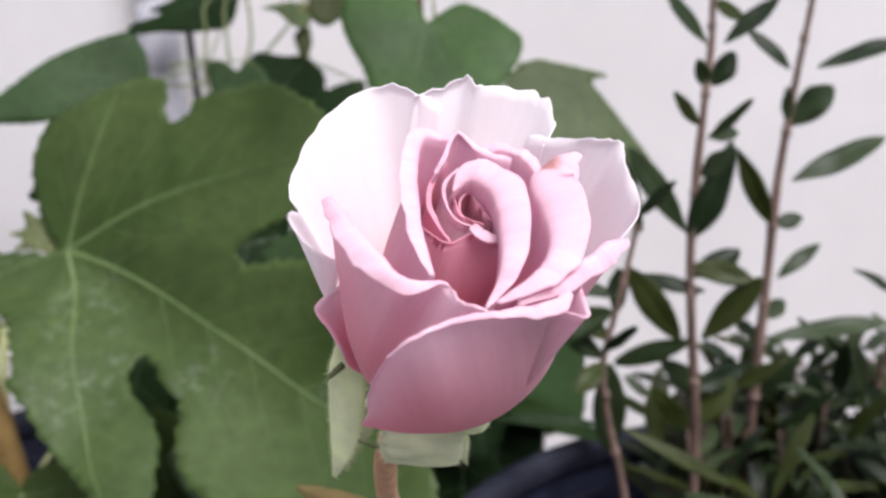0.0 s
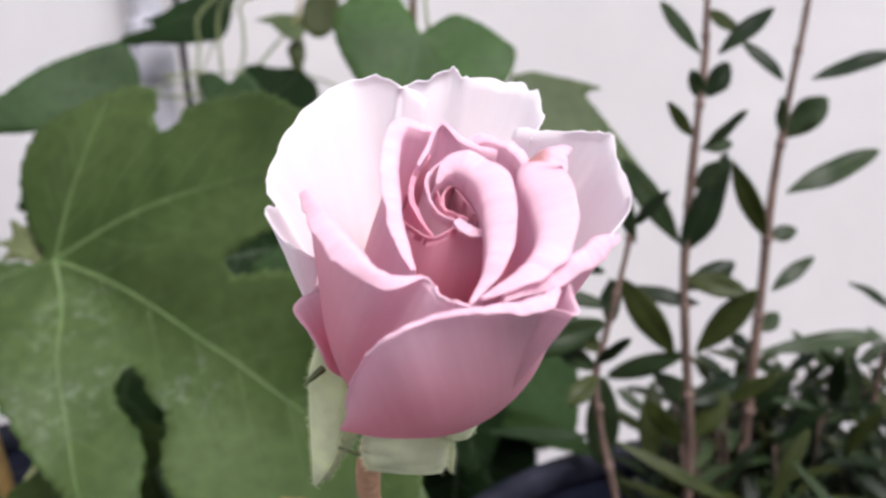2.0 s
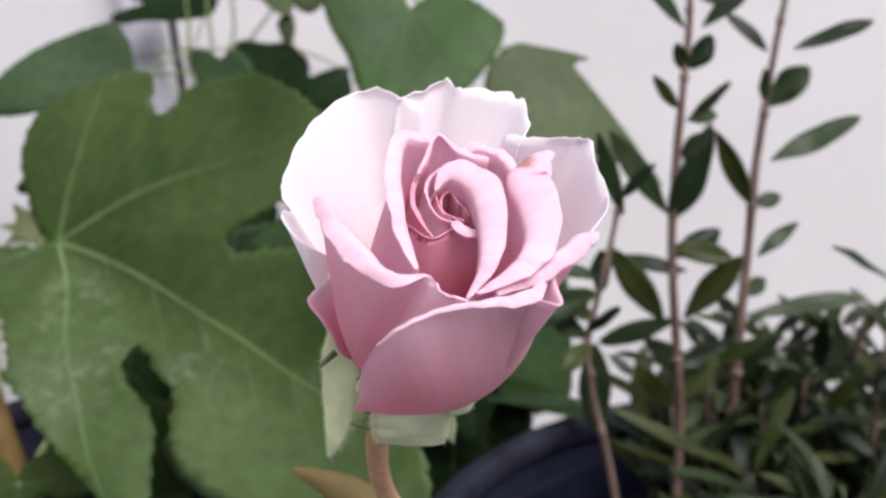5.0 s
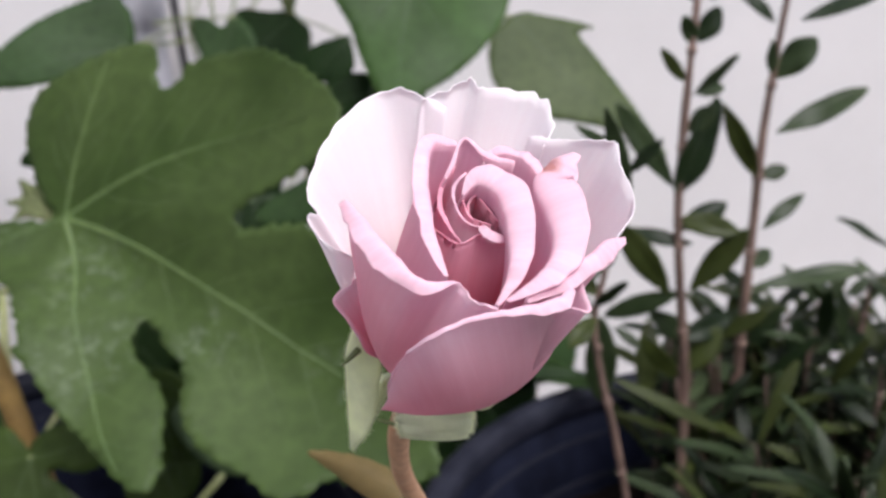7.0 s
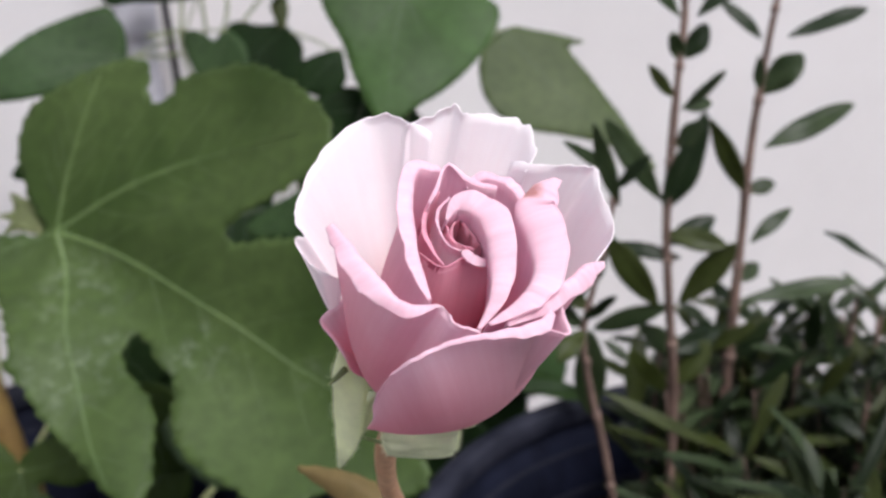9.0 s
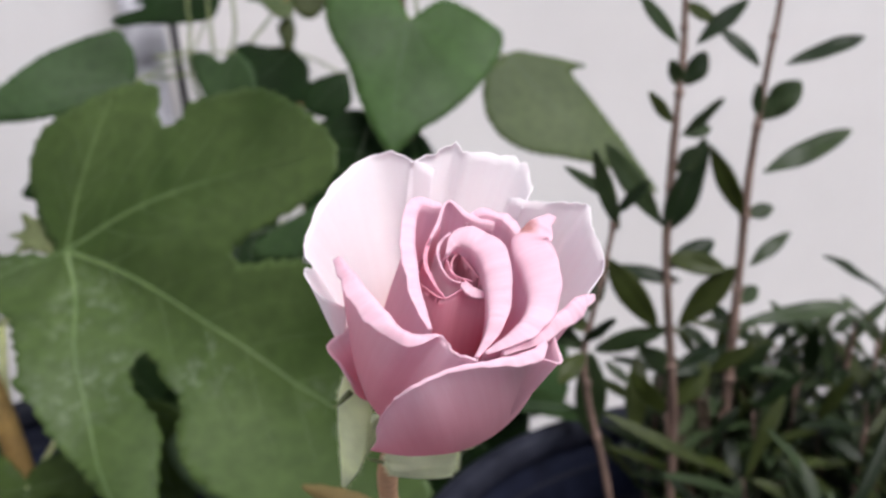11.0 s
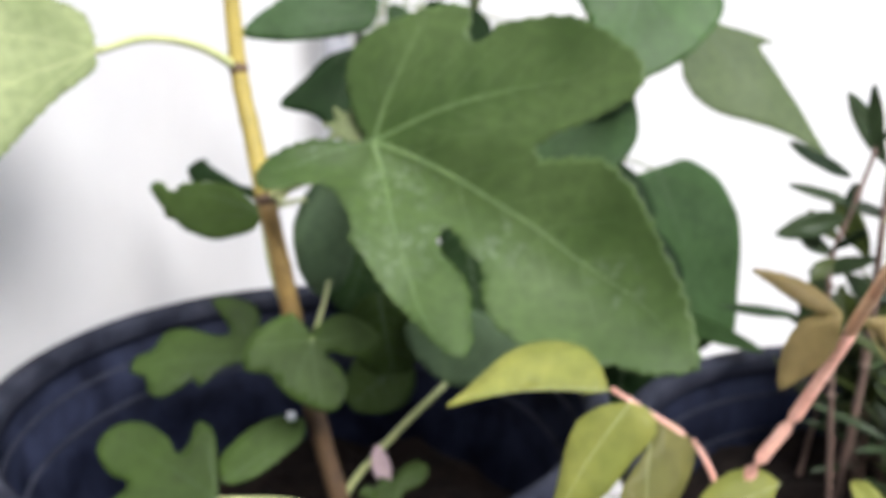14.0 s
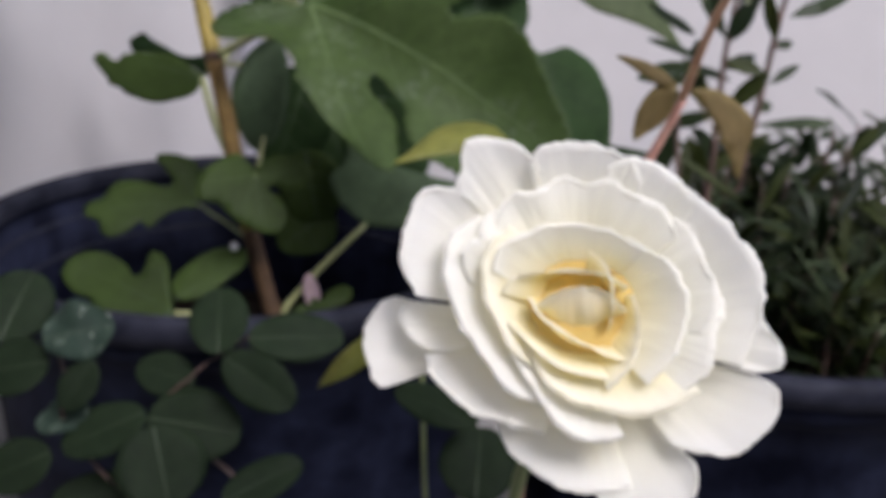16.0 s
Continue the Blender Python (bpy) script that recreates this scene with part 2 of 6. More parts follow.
def mesh_object(name, verts, faces, mat, parent=None, label="", smooth=True, uvs=None):
    me = bpy.data.meshes.new(name)
    me.from_pydata([tuple(v) for v in verts], [], faces)
    if uvs is not None:
        layer = me.uv_layers.new(name="UVMap")
        for loop in me.loops:
            layer.data[loop.index].uv = uvs[loop.vertex_index]
    if smooth:
        me.polygons.foreach_set("use_smooth", [True] * len(me.polygons))
    me.materials.append(mat)
    me.update()
    ob = new(name, me)
    if parent is not None:
        ob.parent = parent
    if label:
        ob["label"] = label
    return ob


def thicken(ob, t):
    m = ob.modifiers.new("thickness", "SOLIDIFY")
    m.thickness, m.offset = t, 0.0
    return ob


def thing(name, at, label, category, group="", kind=""):
    ob = new(name)
    ob.location = at
    ob.empty_display_size = 0.02
    return tagged(ob, label, category, group, kind)


def grid_faces(nu, nv, closed=False):
    out = []
    for i in range(nu - 1):
        for j in range(nv if closed else nv - 1):
            k = (j + 1) % nv
            out.append((i * nv + j, i * nv + k, (i + 1) * nv + k, (i + 1) * nv + j))
    return out


def spline(points, n):
    """Evenly stepped Catmull-Rom curve through the points."""
    p = [Vector(q) for q in points]
    p = [2 * p[0] - p[1]] + p + [2 * p[-1] - p[-2]]
    out = []
    for k in range(n):
        f = k / (n - 1) * (len(p) - 3)
        i = min(int(f), len(p) - 4)
        t = f - i
        a, b, c, d = p[i:i + 4]
        out.append(0.5 * ((2 * b) + (c - a) * t + (2 * a - 5 * b + 4 * c - d) * t * t + (3 * b - a - 3 * c + d) * t ** 3))
    return out


def tube(name, points, radii, mat, parent, n=24, sides=10, label="", knots=0.0, seed=0):
    """A tapered, slightly uneven round stem through the points, in the parent's space."""
    path = spline(points, n)
    off = parent.location if parent is not None else Vector()
    rnd = random.Random(seed)
    verts = []
    for i, c in enumerate(path):
        d = (path[min(i + 1, n - 1)] - path[max(i - 1, 0)]).normalized()
        a = d.orthogonal().normalized() if abs(d.z) < 0.9 else d.cross(Vector((0, 1, 0))).normalized()
        b = d.cross(a)
        f = i / (n - 1) * (len(radii) - 1)
        k = min(int(f), len(radii) - 2)
        r = radii[k] + (radii[k + 1] - radii[k]) * (f - k)
        r *= 1 + knots * rnd.uniform(-1, 1)
        for j in range(sides):
            t = 2 * math.pi * j / sides
            verts.append(c + (a * math.cos(t) + b * math.sin(t)) * r - off)
    faces = grid_faces(n, sides, True)
    faces += [tuple(range(sides - 1, -1, -1)), tuple(range((n - 1) * sides, n * sides))]
    return mesh_object(name, verts, faces, mat, parent, label)


def leaf_frame(base, tip, normal):
    """Axes of a leaf: y from base to tip, z the side it shows."""
    base, tip = Vector(base), Vector(tip)
    y = (tip - base).normalized()
    z = Vector(normal)
    z = (z - y * z.dot(y)).normalized()
    x = y.cross(z)
    m = Matrix((x, y, z)).transposed().to_4x4()
    m.translation = base
    return m


def ribbon(path, w0, w1, surf, lift, verts, faces):
    """A raised vein, three strips wide, laid on the blade."""
    n = len(path)
    start = len(verts)
    for i, (x, y) in enumerate(path):
        px, py = path[min(i + 1, n - 1)]
        qx, qy = path[max(i - 1, 0)]
        dx, dy = px - qx, py - qy
        L = math.hypot(dx, dy) or 1.0
        nx, ny = -dy / L, dx / L
        w = w0 + (w1 - w0) * i / (n - 1)
        for s, up in ((-1, 0.2), (0, 1.0), (1, 0.2)):
            X, Y = x + nx * w * s, y + ny * w * s
            verts.append((X, Y, surf(X, Y) + lift * up))
    for i in range(n - 1):
        for j in range(2):
            a = start + i * 3 + j
            faces.append((a, a + 1, a + 4, a + 3))


def simple_leaf(parent, base, tip, width, normal=(0, -1, 0.6), mat=None, vein=None, droop=0.12, fold=0.2, wave=0.0,
                peak=0.42, blunt=0.75, teeth=0.0, side_veins=6, seed=0, name="leaf", label="", rib=0.012, heart=0.0):
    """A blade with a midrib: ovate to lance-shaped, drooping, folded along the rib, plain or toothed."""
    m = leaf_frame(base, tip, normal)
    L = (Vector(tip) - Vector(base)).length
    rnd = random.Random(seed)
    ph = rnd.uniform(0, 6)
    skew = rnd.uniform(-0.06, 0.06)

    def half(u):
        g = math.log(0.5) / math.log(peak)
        v = max(0.0, math.sin(math.pi * min(1, max(0, u)) ** g))
        return width * 0.5 * v ** blunt

    def surf(x, y):
        u = y / L
        a = abs(x)
        return (-droop * L * u * u + fold * a - fold * 0.8 * a * a / max(width * 0.5, 1e-6)
                + wave * width * math.sin(9 * u + ph + (2 if x > 0 else 0)) * (a / (width * 0.5 + 1e-6)))

    nu, nv = (46 if teeth else 20), 11
    verts = []
    for i in range(nu):
        u = i / (nu - 1)
        w = half(0.012 + 0.976 * u)
        for j in range(nv):
            s = 2 * j / (nv - 1) - 1
            x = s * w + skew * L * u * u * 0.5
            y = u * L
            if heart:
                y -= heart * width * max(0, 1 - u / 0.25) * abs(s) ** 1.2
            if teeth and abs(s) > 0.99:
                x += (1 if s > 0 else -1) * teeth * width * (1 if i % 2 else -0.6) * min(1, 4 * u, 5 * (1 - u))
            verts.append((x, y, surf(x, y)))
    ob = mesh_object(name, verts, grid_faces(nu, nv), mat, parent, label)
    thicken(ob, 0.0005)
    ob.matrix_local = Matrix.Translation(-parent.location) @ m
    v, f = [], []
    line = [(skew * L * t * t * 0.5, L * t) for t in (0, 0.15, 0.3, 0.45, 0.6, 0.75, 0.88, 0.98)]
    ribbon(line, rib * width * 1.6, rib * width * 0.4, surf, min(0.0009, 0.02 * width), v, f)
    for k in range(side_veins):
        u = 0.1 + 0.72 * k / max(1, side_veins - 1)
        for sd in (-1, 1):
            w = half(u + 0.1) * 0.86
            x0 = skew * L * u * u * 0.5
            pts = [(x0 + sd * w * t, L * (u + 0.13 * t + 0.05 * t * t)) for t in (0, 0.3, 0.6, 1.0)]
            if side_veins >= 5:
                v2, f2 = [], []
                ribbon(pts, rib * width * 0.6, rib * width * 0.15, surf, min(0.0006, 0.012 * width), v2, f2)
                mesh_object("vein", v2, f2, vein or VEIN_DARK, ob)
            else:
                ribbon(pts, rib * width * 0.6, rib * width * 0.15, surf, min(0.0006, 0.012 * width), v, f)
    mesh_object("midrib", v, f, vein or VEIN_DARK, ob)
    return ob


def inside(outline, x, y):
    hit = False
    for (x0, y0), (x1, y1) in zip(outline, outline[1:] + outline[:1]):
        if (y0 > y) != (y1 > y) and x < (x1 - x0) * (y - y0) / (y1 - y0) + x0:
            hit = not hit
    return hit


def outline_leaf(parent, m, nodes, mat, vein, ends, surf, tooth=(6.0, 0.7), rib=0.7, step=4.0, seed=0, name="leaf", label="", lift=0.5, reach=0.42):
    """A blade with a drawn outline: nodes (mm) in its own plane, joined by a smooth curve and cut into teeth (spacing, depth). ends: where
    the main veins that leave the stalk run to, as single points or as bent lines. surf(x, y) gives its relief."""
    rnd = random.Random(seed)
    ring = spline([(x, y, 0) for x, y in nodes + nodes[:1]], 16 * len(nodes) + 1)[:-1]
    path, run = [], 0.0
    area = sum(p.x * q.y - q.x * p.y for p, q in zip(ring, ring[1:] + ring[:1]))
    way = 1.0 if area > 0 else -1.0
    last, gap, size = ring[0], 0.0, 1.0
    for k, p in enumerate(ring):
        run += (p - last).length
        gap += (p - last).length
        last = p
        if run > tooth[0] * size:
            run, size = 0.0, rnd.uniform(0.7, 1.3)
        if gap < 0.8 and k:
            continue
        gap = 0.0
        d = ring[(k + 1) % len(ring)] - ring[k - 1]
        d.normalize()
        f = run / (tooth[0] * size)
        h = tooth[1] * (f ** 1.5 - 0.45) * (0.7 + 0.6 * rnd.random())
        path.append((p.x + d.y * way * h, p.y - d.x * way * h))
    xs, ys = [p[0] for p in path], [p[1] for p in path]
    pts = list(path)
    x = min(xs)
    while x < max(xs):
        y = min(ys)
        while y < max(ys):
            q = (x + rnd.uniform(-0.2, 0.2) * step, y + rnd.uniform(-0.2, 0.2) * step)
            if inside(path, *q) and min((q[0] - a) ** 2 + (q[1] - b) ** 2 for a, b in path[::2]) > (0.35 * step) ** 2:
                pts.append(q)
            y += step
        x += step
    n = len(path)
    flat, _, tris, *_ = delaunay_2d_cdt([Vector(p) for p in pts], [(k, (k + 1) % n) for k in range(n)], [], 1, 1e-4)
    verts = [(p.x * MM, p.y * MM, surf(p.x, p.y) * MM) for p in flat]
    ob = mesh_object(name, verts, [tuple(f) for f in tris], mat, parent, label)
    thicken(ob, 0.0005)
    ob.matrix_local = Matrix.Translation(-parent.location) @ m

    def height(x, y):
        return surf(x / MM, y / MM) * MM
    v, f = [], []
    for end in ends:
        line = spline([(0, 0, 0)] + [(x, y, 0) for x, y in (end if isinstance(end, list) else [(end[0] * 0.5 + end[1] * 0.03, end[1] * 0.5 - end[0] * 0.03), end])], 15)
        L = sum((line[k + 1] - line[k]).length for k in range(14))
        ribbon([(p.x * MM, p.y * MM) for p in line], rib * (0.35 + L / 260) * MM, rib * 0.12 * MM, height, lift * MM, v, f)
        for k in range(2, 13, 2):
            d = (line[k + 1] - line[k - 1]).normalized()
            for sd in (-1, 1):
                c, sn = math.cos(0.85 * sd), math.sin(0.85 * sd)
                e = Vector((d.x * c - d.y * sn, d.x * sn + d.y * c, 0))
                twig, at = [line[k]], line[k]
                while len(twig) < 14 and (at - line[k]).length < L * reach * (1.1 - k / 16):
                    e = (e + d * 0.10).normalized()
                    at = at + e * L * 0.045
                    if not inside(path, at.x, at.y):
                        break
                    twig.append(at)
                if len(twig) > 2:
                    ribbon([(p.x * MM, p.y * MM) for p in twig], rib * 0.20 * MM, rib * 0.06 * MM, height, 0.5 * lift * MM, v, f)
    mesh_object("vein", v, f, vein, ob)
    return ob


def bent(cup=0.0, droop=0.0, length=80.0, fold=0.0, wave=0.8, seed=0):
    """A gentle relief for a drawn blade, in millimetres."""
    q = random.Random(seed)
    a, b = q.uniform(0, 6), q.uniform(0, 6)

    def surf(x, y):
        return cup * (x * x + y * y) / length - droop * max(0, y) ** 2 / length + fold * abs(x) + wave * math.sin(x * 0.09 + a) * math.sin(y * 0.08 + b)
    return surf


# ---- setting: wall, ground ----
CORNER, LEFT_END, BACK_END = (-0.270, 0.970), (-0.792, -1.500), (3.0, 0.640)


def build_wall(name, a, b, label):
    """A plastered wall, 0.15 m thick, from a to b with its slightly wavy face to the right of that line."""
    a, b = Vector((*a, -0.05)), Vector((*b, -0.05))
    run, n, rows = b - a, 60, 25
    face = run.normalized().cross(Vector((0, 0, 1)))
    verts = []
    for back in (0.0, 0.15):
        for iz in range(rows):
            for ix in range(n + 1):
                p = a + run * ix / n + Vector((0, 0, 3.0 * iz / (rows - 1)))
                dent = 0.004 * noise.noise((p.x * 2.1 + p.y * 2.1, p.z * 2.1, 3)) if not back else 0.0
                verts.append(p - face * (back + dent))
    w, far = n + 1, (n + 1) * rows
    faces = []
    for iz in range(rows - 1):
        for ix in range(n):
            i = iz * w + ix
            faces += [(i, i + 1, i + w + 1, i + w), (far + i + w, far + i + w + 1, far + i + 1, far + i)]
    for ix in range(n):
        i = (rows - 1) * w + ix
        faces.append((i, i + 1, far + i + 1, far + i))
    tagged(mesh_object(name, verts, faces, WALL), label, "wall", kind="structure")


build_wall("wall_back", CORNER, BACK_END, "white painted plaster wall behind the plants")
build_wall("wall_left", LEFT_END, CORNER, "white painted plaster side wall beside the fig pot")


def build_blocker_wall(name, a, b, height):
    """A plain plastered wall, added out of view to shape the light, 0.15 m thick, from a to b."""
    a, b = Vector((*a, -0.05)), Vector((*b, -0.05))
    side = (b - a).normalized().cross(Vector((0, 0, 1))) * 0.15
    verts = [a, b, b + side, a + side]
    verts += [v + Vector((0, 0, height)) for v in verts]
    faces = [(0, 1, 5, 4), (1, 2, 6, 5), (2, 3, 7, 6), (3, 0, 4, 7), (4, 5, 6, 7)]
    tagged(mesh_object(name, verts, faces, BLOCKER, smooth=False), "unseen plain pale wall added to block low sky light and return fill", "wall", kind="structure")


# unseen wall added behind the camera: cuts low sky, returns some fill light
build_blocker_wall("wall_front", (1.6, -1.5), (-0.80, -1.5), 1.9)


def build_ground():
    rings = [0.0, 0.3, 0.8, 2, 6, 30, 300, 3000]
    verts, faces = [(0, 0, 0)], []
    for r in rings[1:]:
        verts += [(r * math.cos(math.tau * k / 32), r * math.sin(math.tau * k / 32), 0) for k in range(32)]
    for k in range(32):
        faces.append((0, 1 + k, 1 + (k + 1) % 32))
        for i in range(len(rings) - 2):
            a, b = 1 + i * 32 + k, 1 + i * 32 + (k + 1) % 32
            faces.append((a, a + 32, b + 32, b))
    tagged(mesh_object("ground", verts, faces, GROUND, smooth=False), "grey concrete ground under the pots", "ground", kind="structure")


build_ground()


# ---- pots ----
def build_pot(at, top, rim_r, soil_z, label, soil_label, seed):
    """A tapered plastic nursery pot with a rolled lip, inside steps and a bed of soil."""
    pot = thing("plant_pot", (*at, 0), label, "plant pot", "plant pots")
    n = 96

    def lathe(name, profile, mat, lab=""):
        verts = [(r * math.cos(math.tau * k / n), r * math.sin(math.tau * k / n), z) for r, z in profile for k in range(n)]
        return mesh_object(name, verts, grid_faces(len(profile), n, True), mat, pot, lab)

    b = rim_r * 0.84
    wall = [(b - 0.012, 0.006), (b, 0.0), (b + 0.003, 0.01)]
    for t in (0.15, 0.3, 0.45, 0.6, 0.75, 0.84):
        wall.append((b + (rim_r - 0.012 - b) * t, top * t))
    wall += [(rim_r - 0.012, top - 0.030), (rim_r - 0.005, top - 0.028), (rim_r - 0.004, top - 0.012)]
    inner = [(rim_r - 0.0085, top - 0.012), (rim_r - 0.010, top - 0.030), (rim_r - 0.016, top - 0.034), (rim_r - 0.019, top - 0.052),
             (rim_r - 0.024, top - 0.056), (rim_r - 0.029, top - 0.085), (rim_r - 0.040, top - 0.16), (b - 0.006, 0.012), (0.001, 0.012)]
    lathe("body", wall + inner, POT)
    lip = [(rim_r - 0.0060, top - 0.018), (rim_r, top - 0.016), (rim_r + 0.0015, top - 0.008), (rim_r, top - 0.002), (rim_r - 0.004, top),
           (rim_r - 0.0100, top - 0.001), (rim_r - 0.0135, top - 0.005), (rim_r - 0.0125, top - 0.014)]
    lathe("rim", lip, RIM, "scuffed grey-blue rolled rim")
    for r, z, g in ((rim_r - 0.0125, top - 0.032, 0.0016), (rim_r - 0.0215, top - 0.054, 0.0018)):
        ring = [(r + g * math.cos(math.tau * k / 8), z + g * math.sin(math.tau * k / 8)) for k in range(9)]
        lathe("inner_ledge", ring, RIM)
    sr = rim_r - 0.032
    verts, faces, rr = [(0, 0, 0.004)], [], 22
    for i in range(1, rr + 1):
        r = sr * i / rr
        for k in range(64):
            x, y = r * math.cos(math.tau * k / 64), r * math.sin(math.tau * k / 64)
            verts.append((x, y, 0.010 * noise.noise((x * 30, y * 30, seed)) + 0.006 * noise.noise((x * 110, y * 110, seed)) - 0.004 * (i / rr) ** 4))
    for k in range(64):
        j = (k + 1) % 64
        faces.append((0, 1 + k, 1 + j))
        for i in range(rr - 1):
            a, c = 1 + i * 64 + k, 1 + i * 64 + j
            faces.append((a, a + 64, c + 64, c))
    soil = mesh_object("soil", verts, faces, SOIL)
    soil.location = (*at, soil_z)
    tagged(soil, soil_label, "soil", kind="stuff")
    return pot


FIG_POT = (-0.196, 0.428)
SHRUB_POT = (0.148, 0.396)
build_pot(FIG_POT, 0.371, 0.177, 0.262, "large dark blue-black plastic pot holding a fig", "dark bare potting soil round the fig trunk", 1)
build_pot(SHRUB_POT, 0.350, 0.163, 0.300, "dark blue-black plastic pot holding a leafy shrub", "dark bare potting soil under the shrub", 5)


# ---- drain pipe on the wall ----
def build_pipe():
    pipe = thing("drain_pipe", (-0.249, 0.900, 0), "white plastic drain pipe with a socket, in the wall corner", "pipe")
    n = 32

    def lathe(name, prof):
        verts = [(r * math.cos(math.tau * k / n), r * math.sin(math.tau * k / n), z) for r, z in prof for k in range(n)]
        return mesh_object(name, verts, grid_faces(len(prof), n, True), PVC, pipe)
    lathe("lower_tube", [(0.0135, 0.0), (0.0135, 0.575)])
    lathe("socket", [(0.0135, 0.561), (0.0176, 0.562), (0.0187, 0.565), (0.0187, 0.612), (0.0176, 0.616), (0.0135, 0.617)])
    lathe("upper_tube", [(0.0132, 0.600), (0.0132, 2.6)])
    cable = thing("cable", (-0.230, 0.930, 0), "dark cable running down beside the drain pipe", "cable")
    tube("sheath", [(-0.230, 0.930, 0.0), (-0.2305, 0.930, 0.5), (-0.2295, 0.932, 0.9), (-0.230, 0.934, 1.8), (-0.230, 0.934, 2.6)], [0.0040] * 5, CABLE, cable, 30, 10)


build_pipe()


# ---- fig tree ----
fig = thing("fig_tree", (-0.168, 0.420, 0.28), "young fig tree with lobed green leaves, growing in a pot", "fig tree")
tube("trunk", [(-0.160, 0.415, 0.235), (-0.173, 0.421, 0.291), (-0.183, 0.4265, 0.326), (-0.193, 0.432, 0.363)],
     [0.0066, 0.0062, 0.0060, 0.0059], BARK_OLD, fig, 20, 12, "brown woody lower trunk", 0.05, 2)
tube("trunk", [(-0.1925, 0.4317, 0.361), (-0.200, 0.436, 0.398), (-0.206, 0.440, 0.430), (-0.215, 0.444, 0.475)],
     [0.0060, 0.0059, 0.0058, 0.0056], BARK_MID, fig, 20, 12, "olive-brown upper trunk", 0.05, 9)
tube("shoot", [(-0.2148, 0.444, 0.473), (-0.224, 0.455, 0.512), (-0.2315, 0.463, 0.547), (-0.2365, 0.470, 0.618), (-0.242, 0.474, 0.70), (-0.240, 0.476, 0.80)],
     [0.0058, 0.0055, 0.0050, 0.0046, 0.0042, 0.0036], BARK_YOUNG, fig, 30, 12, "yellow-green young shoot with joints", 0.05, 3)

# a small white ball on the front of the lower trunk
drop = [(0.0001 + 0.0027 * math.sin(math.pi * i / 8), 0.0029 * math.cos(math.pi * i / 8)) for i in range(9)]
mesh_object("sap_drop", [(-0.202 + 0.168 + r * math.cos(math.tau * k / 14), 0.4235 - 0.420 + r * math.sin(math.tau * k / 14), 0.351 - 0.28 + z) for r, z in drop for k in range(14)],
            grid_faces(9, 14, True), BEAD, fig, "small white bead on the trunk")

MAIN_C = Vector((-0.151, 0.4255, 0.513))
MAIN_N = Vector((-0.17, -0.82, 0.55)).normalized()
UPPER_LOBES = [(-6, 2), (-12, 12), (-17, 26), (-19, 38), (-14, 52), (-5, 59), (12, 66), (30, 71), (44, 71), (49, 65), (48, 57), (51, 52), (58, 53), (63, 60), (76, 62), (100, 61),
               (118, 51), (134, 37), (141, 25), (137, 14), (122, 6), (103, -1), (93, -6), (91.5, -10)]
MAIN_LOBE = [(97, -12.8), (112, -12.5), (125, -14), (137, -23), (147, -36), (155, -51), (165, -67), (172, -86), (175.5, -101), (172, -107), (152, -111), (136, -108.5), (128, -114), (116, -116), (103, -108), (88, -101)]
KEYHOLE = [(78, -92), (72.5, -80), (71.5, -71), (67, -63.5), (60.5, -59), (55.5, -51.5), (49, -47.8), (46, -52), (48, -59), (55, -67), (64, -75), (68.5, -84), (71, -95)]
LOWER_LOBES = [(74, -107), (71, -115.5), (63, -114), (53, -107), (40, -97), (30.5, -89), (22, -80), (16.5, -72.5), (9.3, -66), (8, -60), (6.2, -54), (0, -46), (-8, -37), (-18, -31.5), (-26, -34), (-35, -42), (-43.5, -41),
               (-50.5, -33), (-52.5, -22), (-47, -13), (-34, -4), (-19, -1.5), (-7, -1.5)]
MAIN_VEINS = [[(24, -8), (50, -20), (75, -34), (95, -45), (117, -59), (142, -73), (160, -89)], [(9.5, -19.5), (18, -36), (27.5, -57), (45, -91), (58, -108)], [(35, 15), (64, 23), (90, 26), (126, 27)],
              [(5, 19), (9, 30), (17, 50), (24, 66)], [(-23, -10), (-46, -29)]]


def main_surf(x, y):
    r, a = math.hypot(x, y), math.degrees(math.atan2(y, x))
    off = min(abs(a + 31) / 34, 1.0)
    lift = 0.040 * (r / 0.16) ** 1.2 * off * off * (3 - 2 * off)
    u, v = min(1.0, max(0.0, (0.045 - x) / 0.055)), min(1.0, max(0.0, (-0.015 - y) / 0.045))
    curl = 0.027 * u * u * (3 - 2 * u) * v * v * (3 - 2 * v)
    return min(lift, 0.05) + curl + 0.004 * (r / 0.2) + 0.0030 * math.sin(45 * x + 1) * math.sin(38 * y)


def build_main_leaf():
    ey = Vector((0, 0, 1)) - MAIN_N * MAIN_N.z
    ey.normalize()
    ex = ey.cross(MAIN_N)
    m = Matrix((ex, ey, MAIN_N)).transposed().to_4x4()
    m.translation = MAIN_C
    return outline_leaf(fig, m, UPPER_LOBES + MAIN_LOBE + KEYHOLE + LOWER_LOBES, FIG, VEIN, MAIN_VEINS, lambda x, y: main_surf(x * MM, y * MM) / MM, (8.0, 1.5), 1.2, 3.6, 4, "leaf",
                        "large five-lobed fig leaf with pale spots and a keyhole gap", 0.9, 0.36)


build_main_leaf()
tube("petiole", [(-0.2148, 0.444, 0.476), (-0.192, 0.436, 0.488), (-0.168, 0.430, 0.503), (-0.151, 0.4268, 0.512)], [0.0026, 0.0022, 0.0020, 0.0018], PETIOLE, fig, 14, 8)

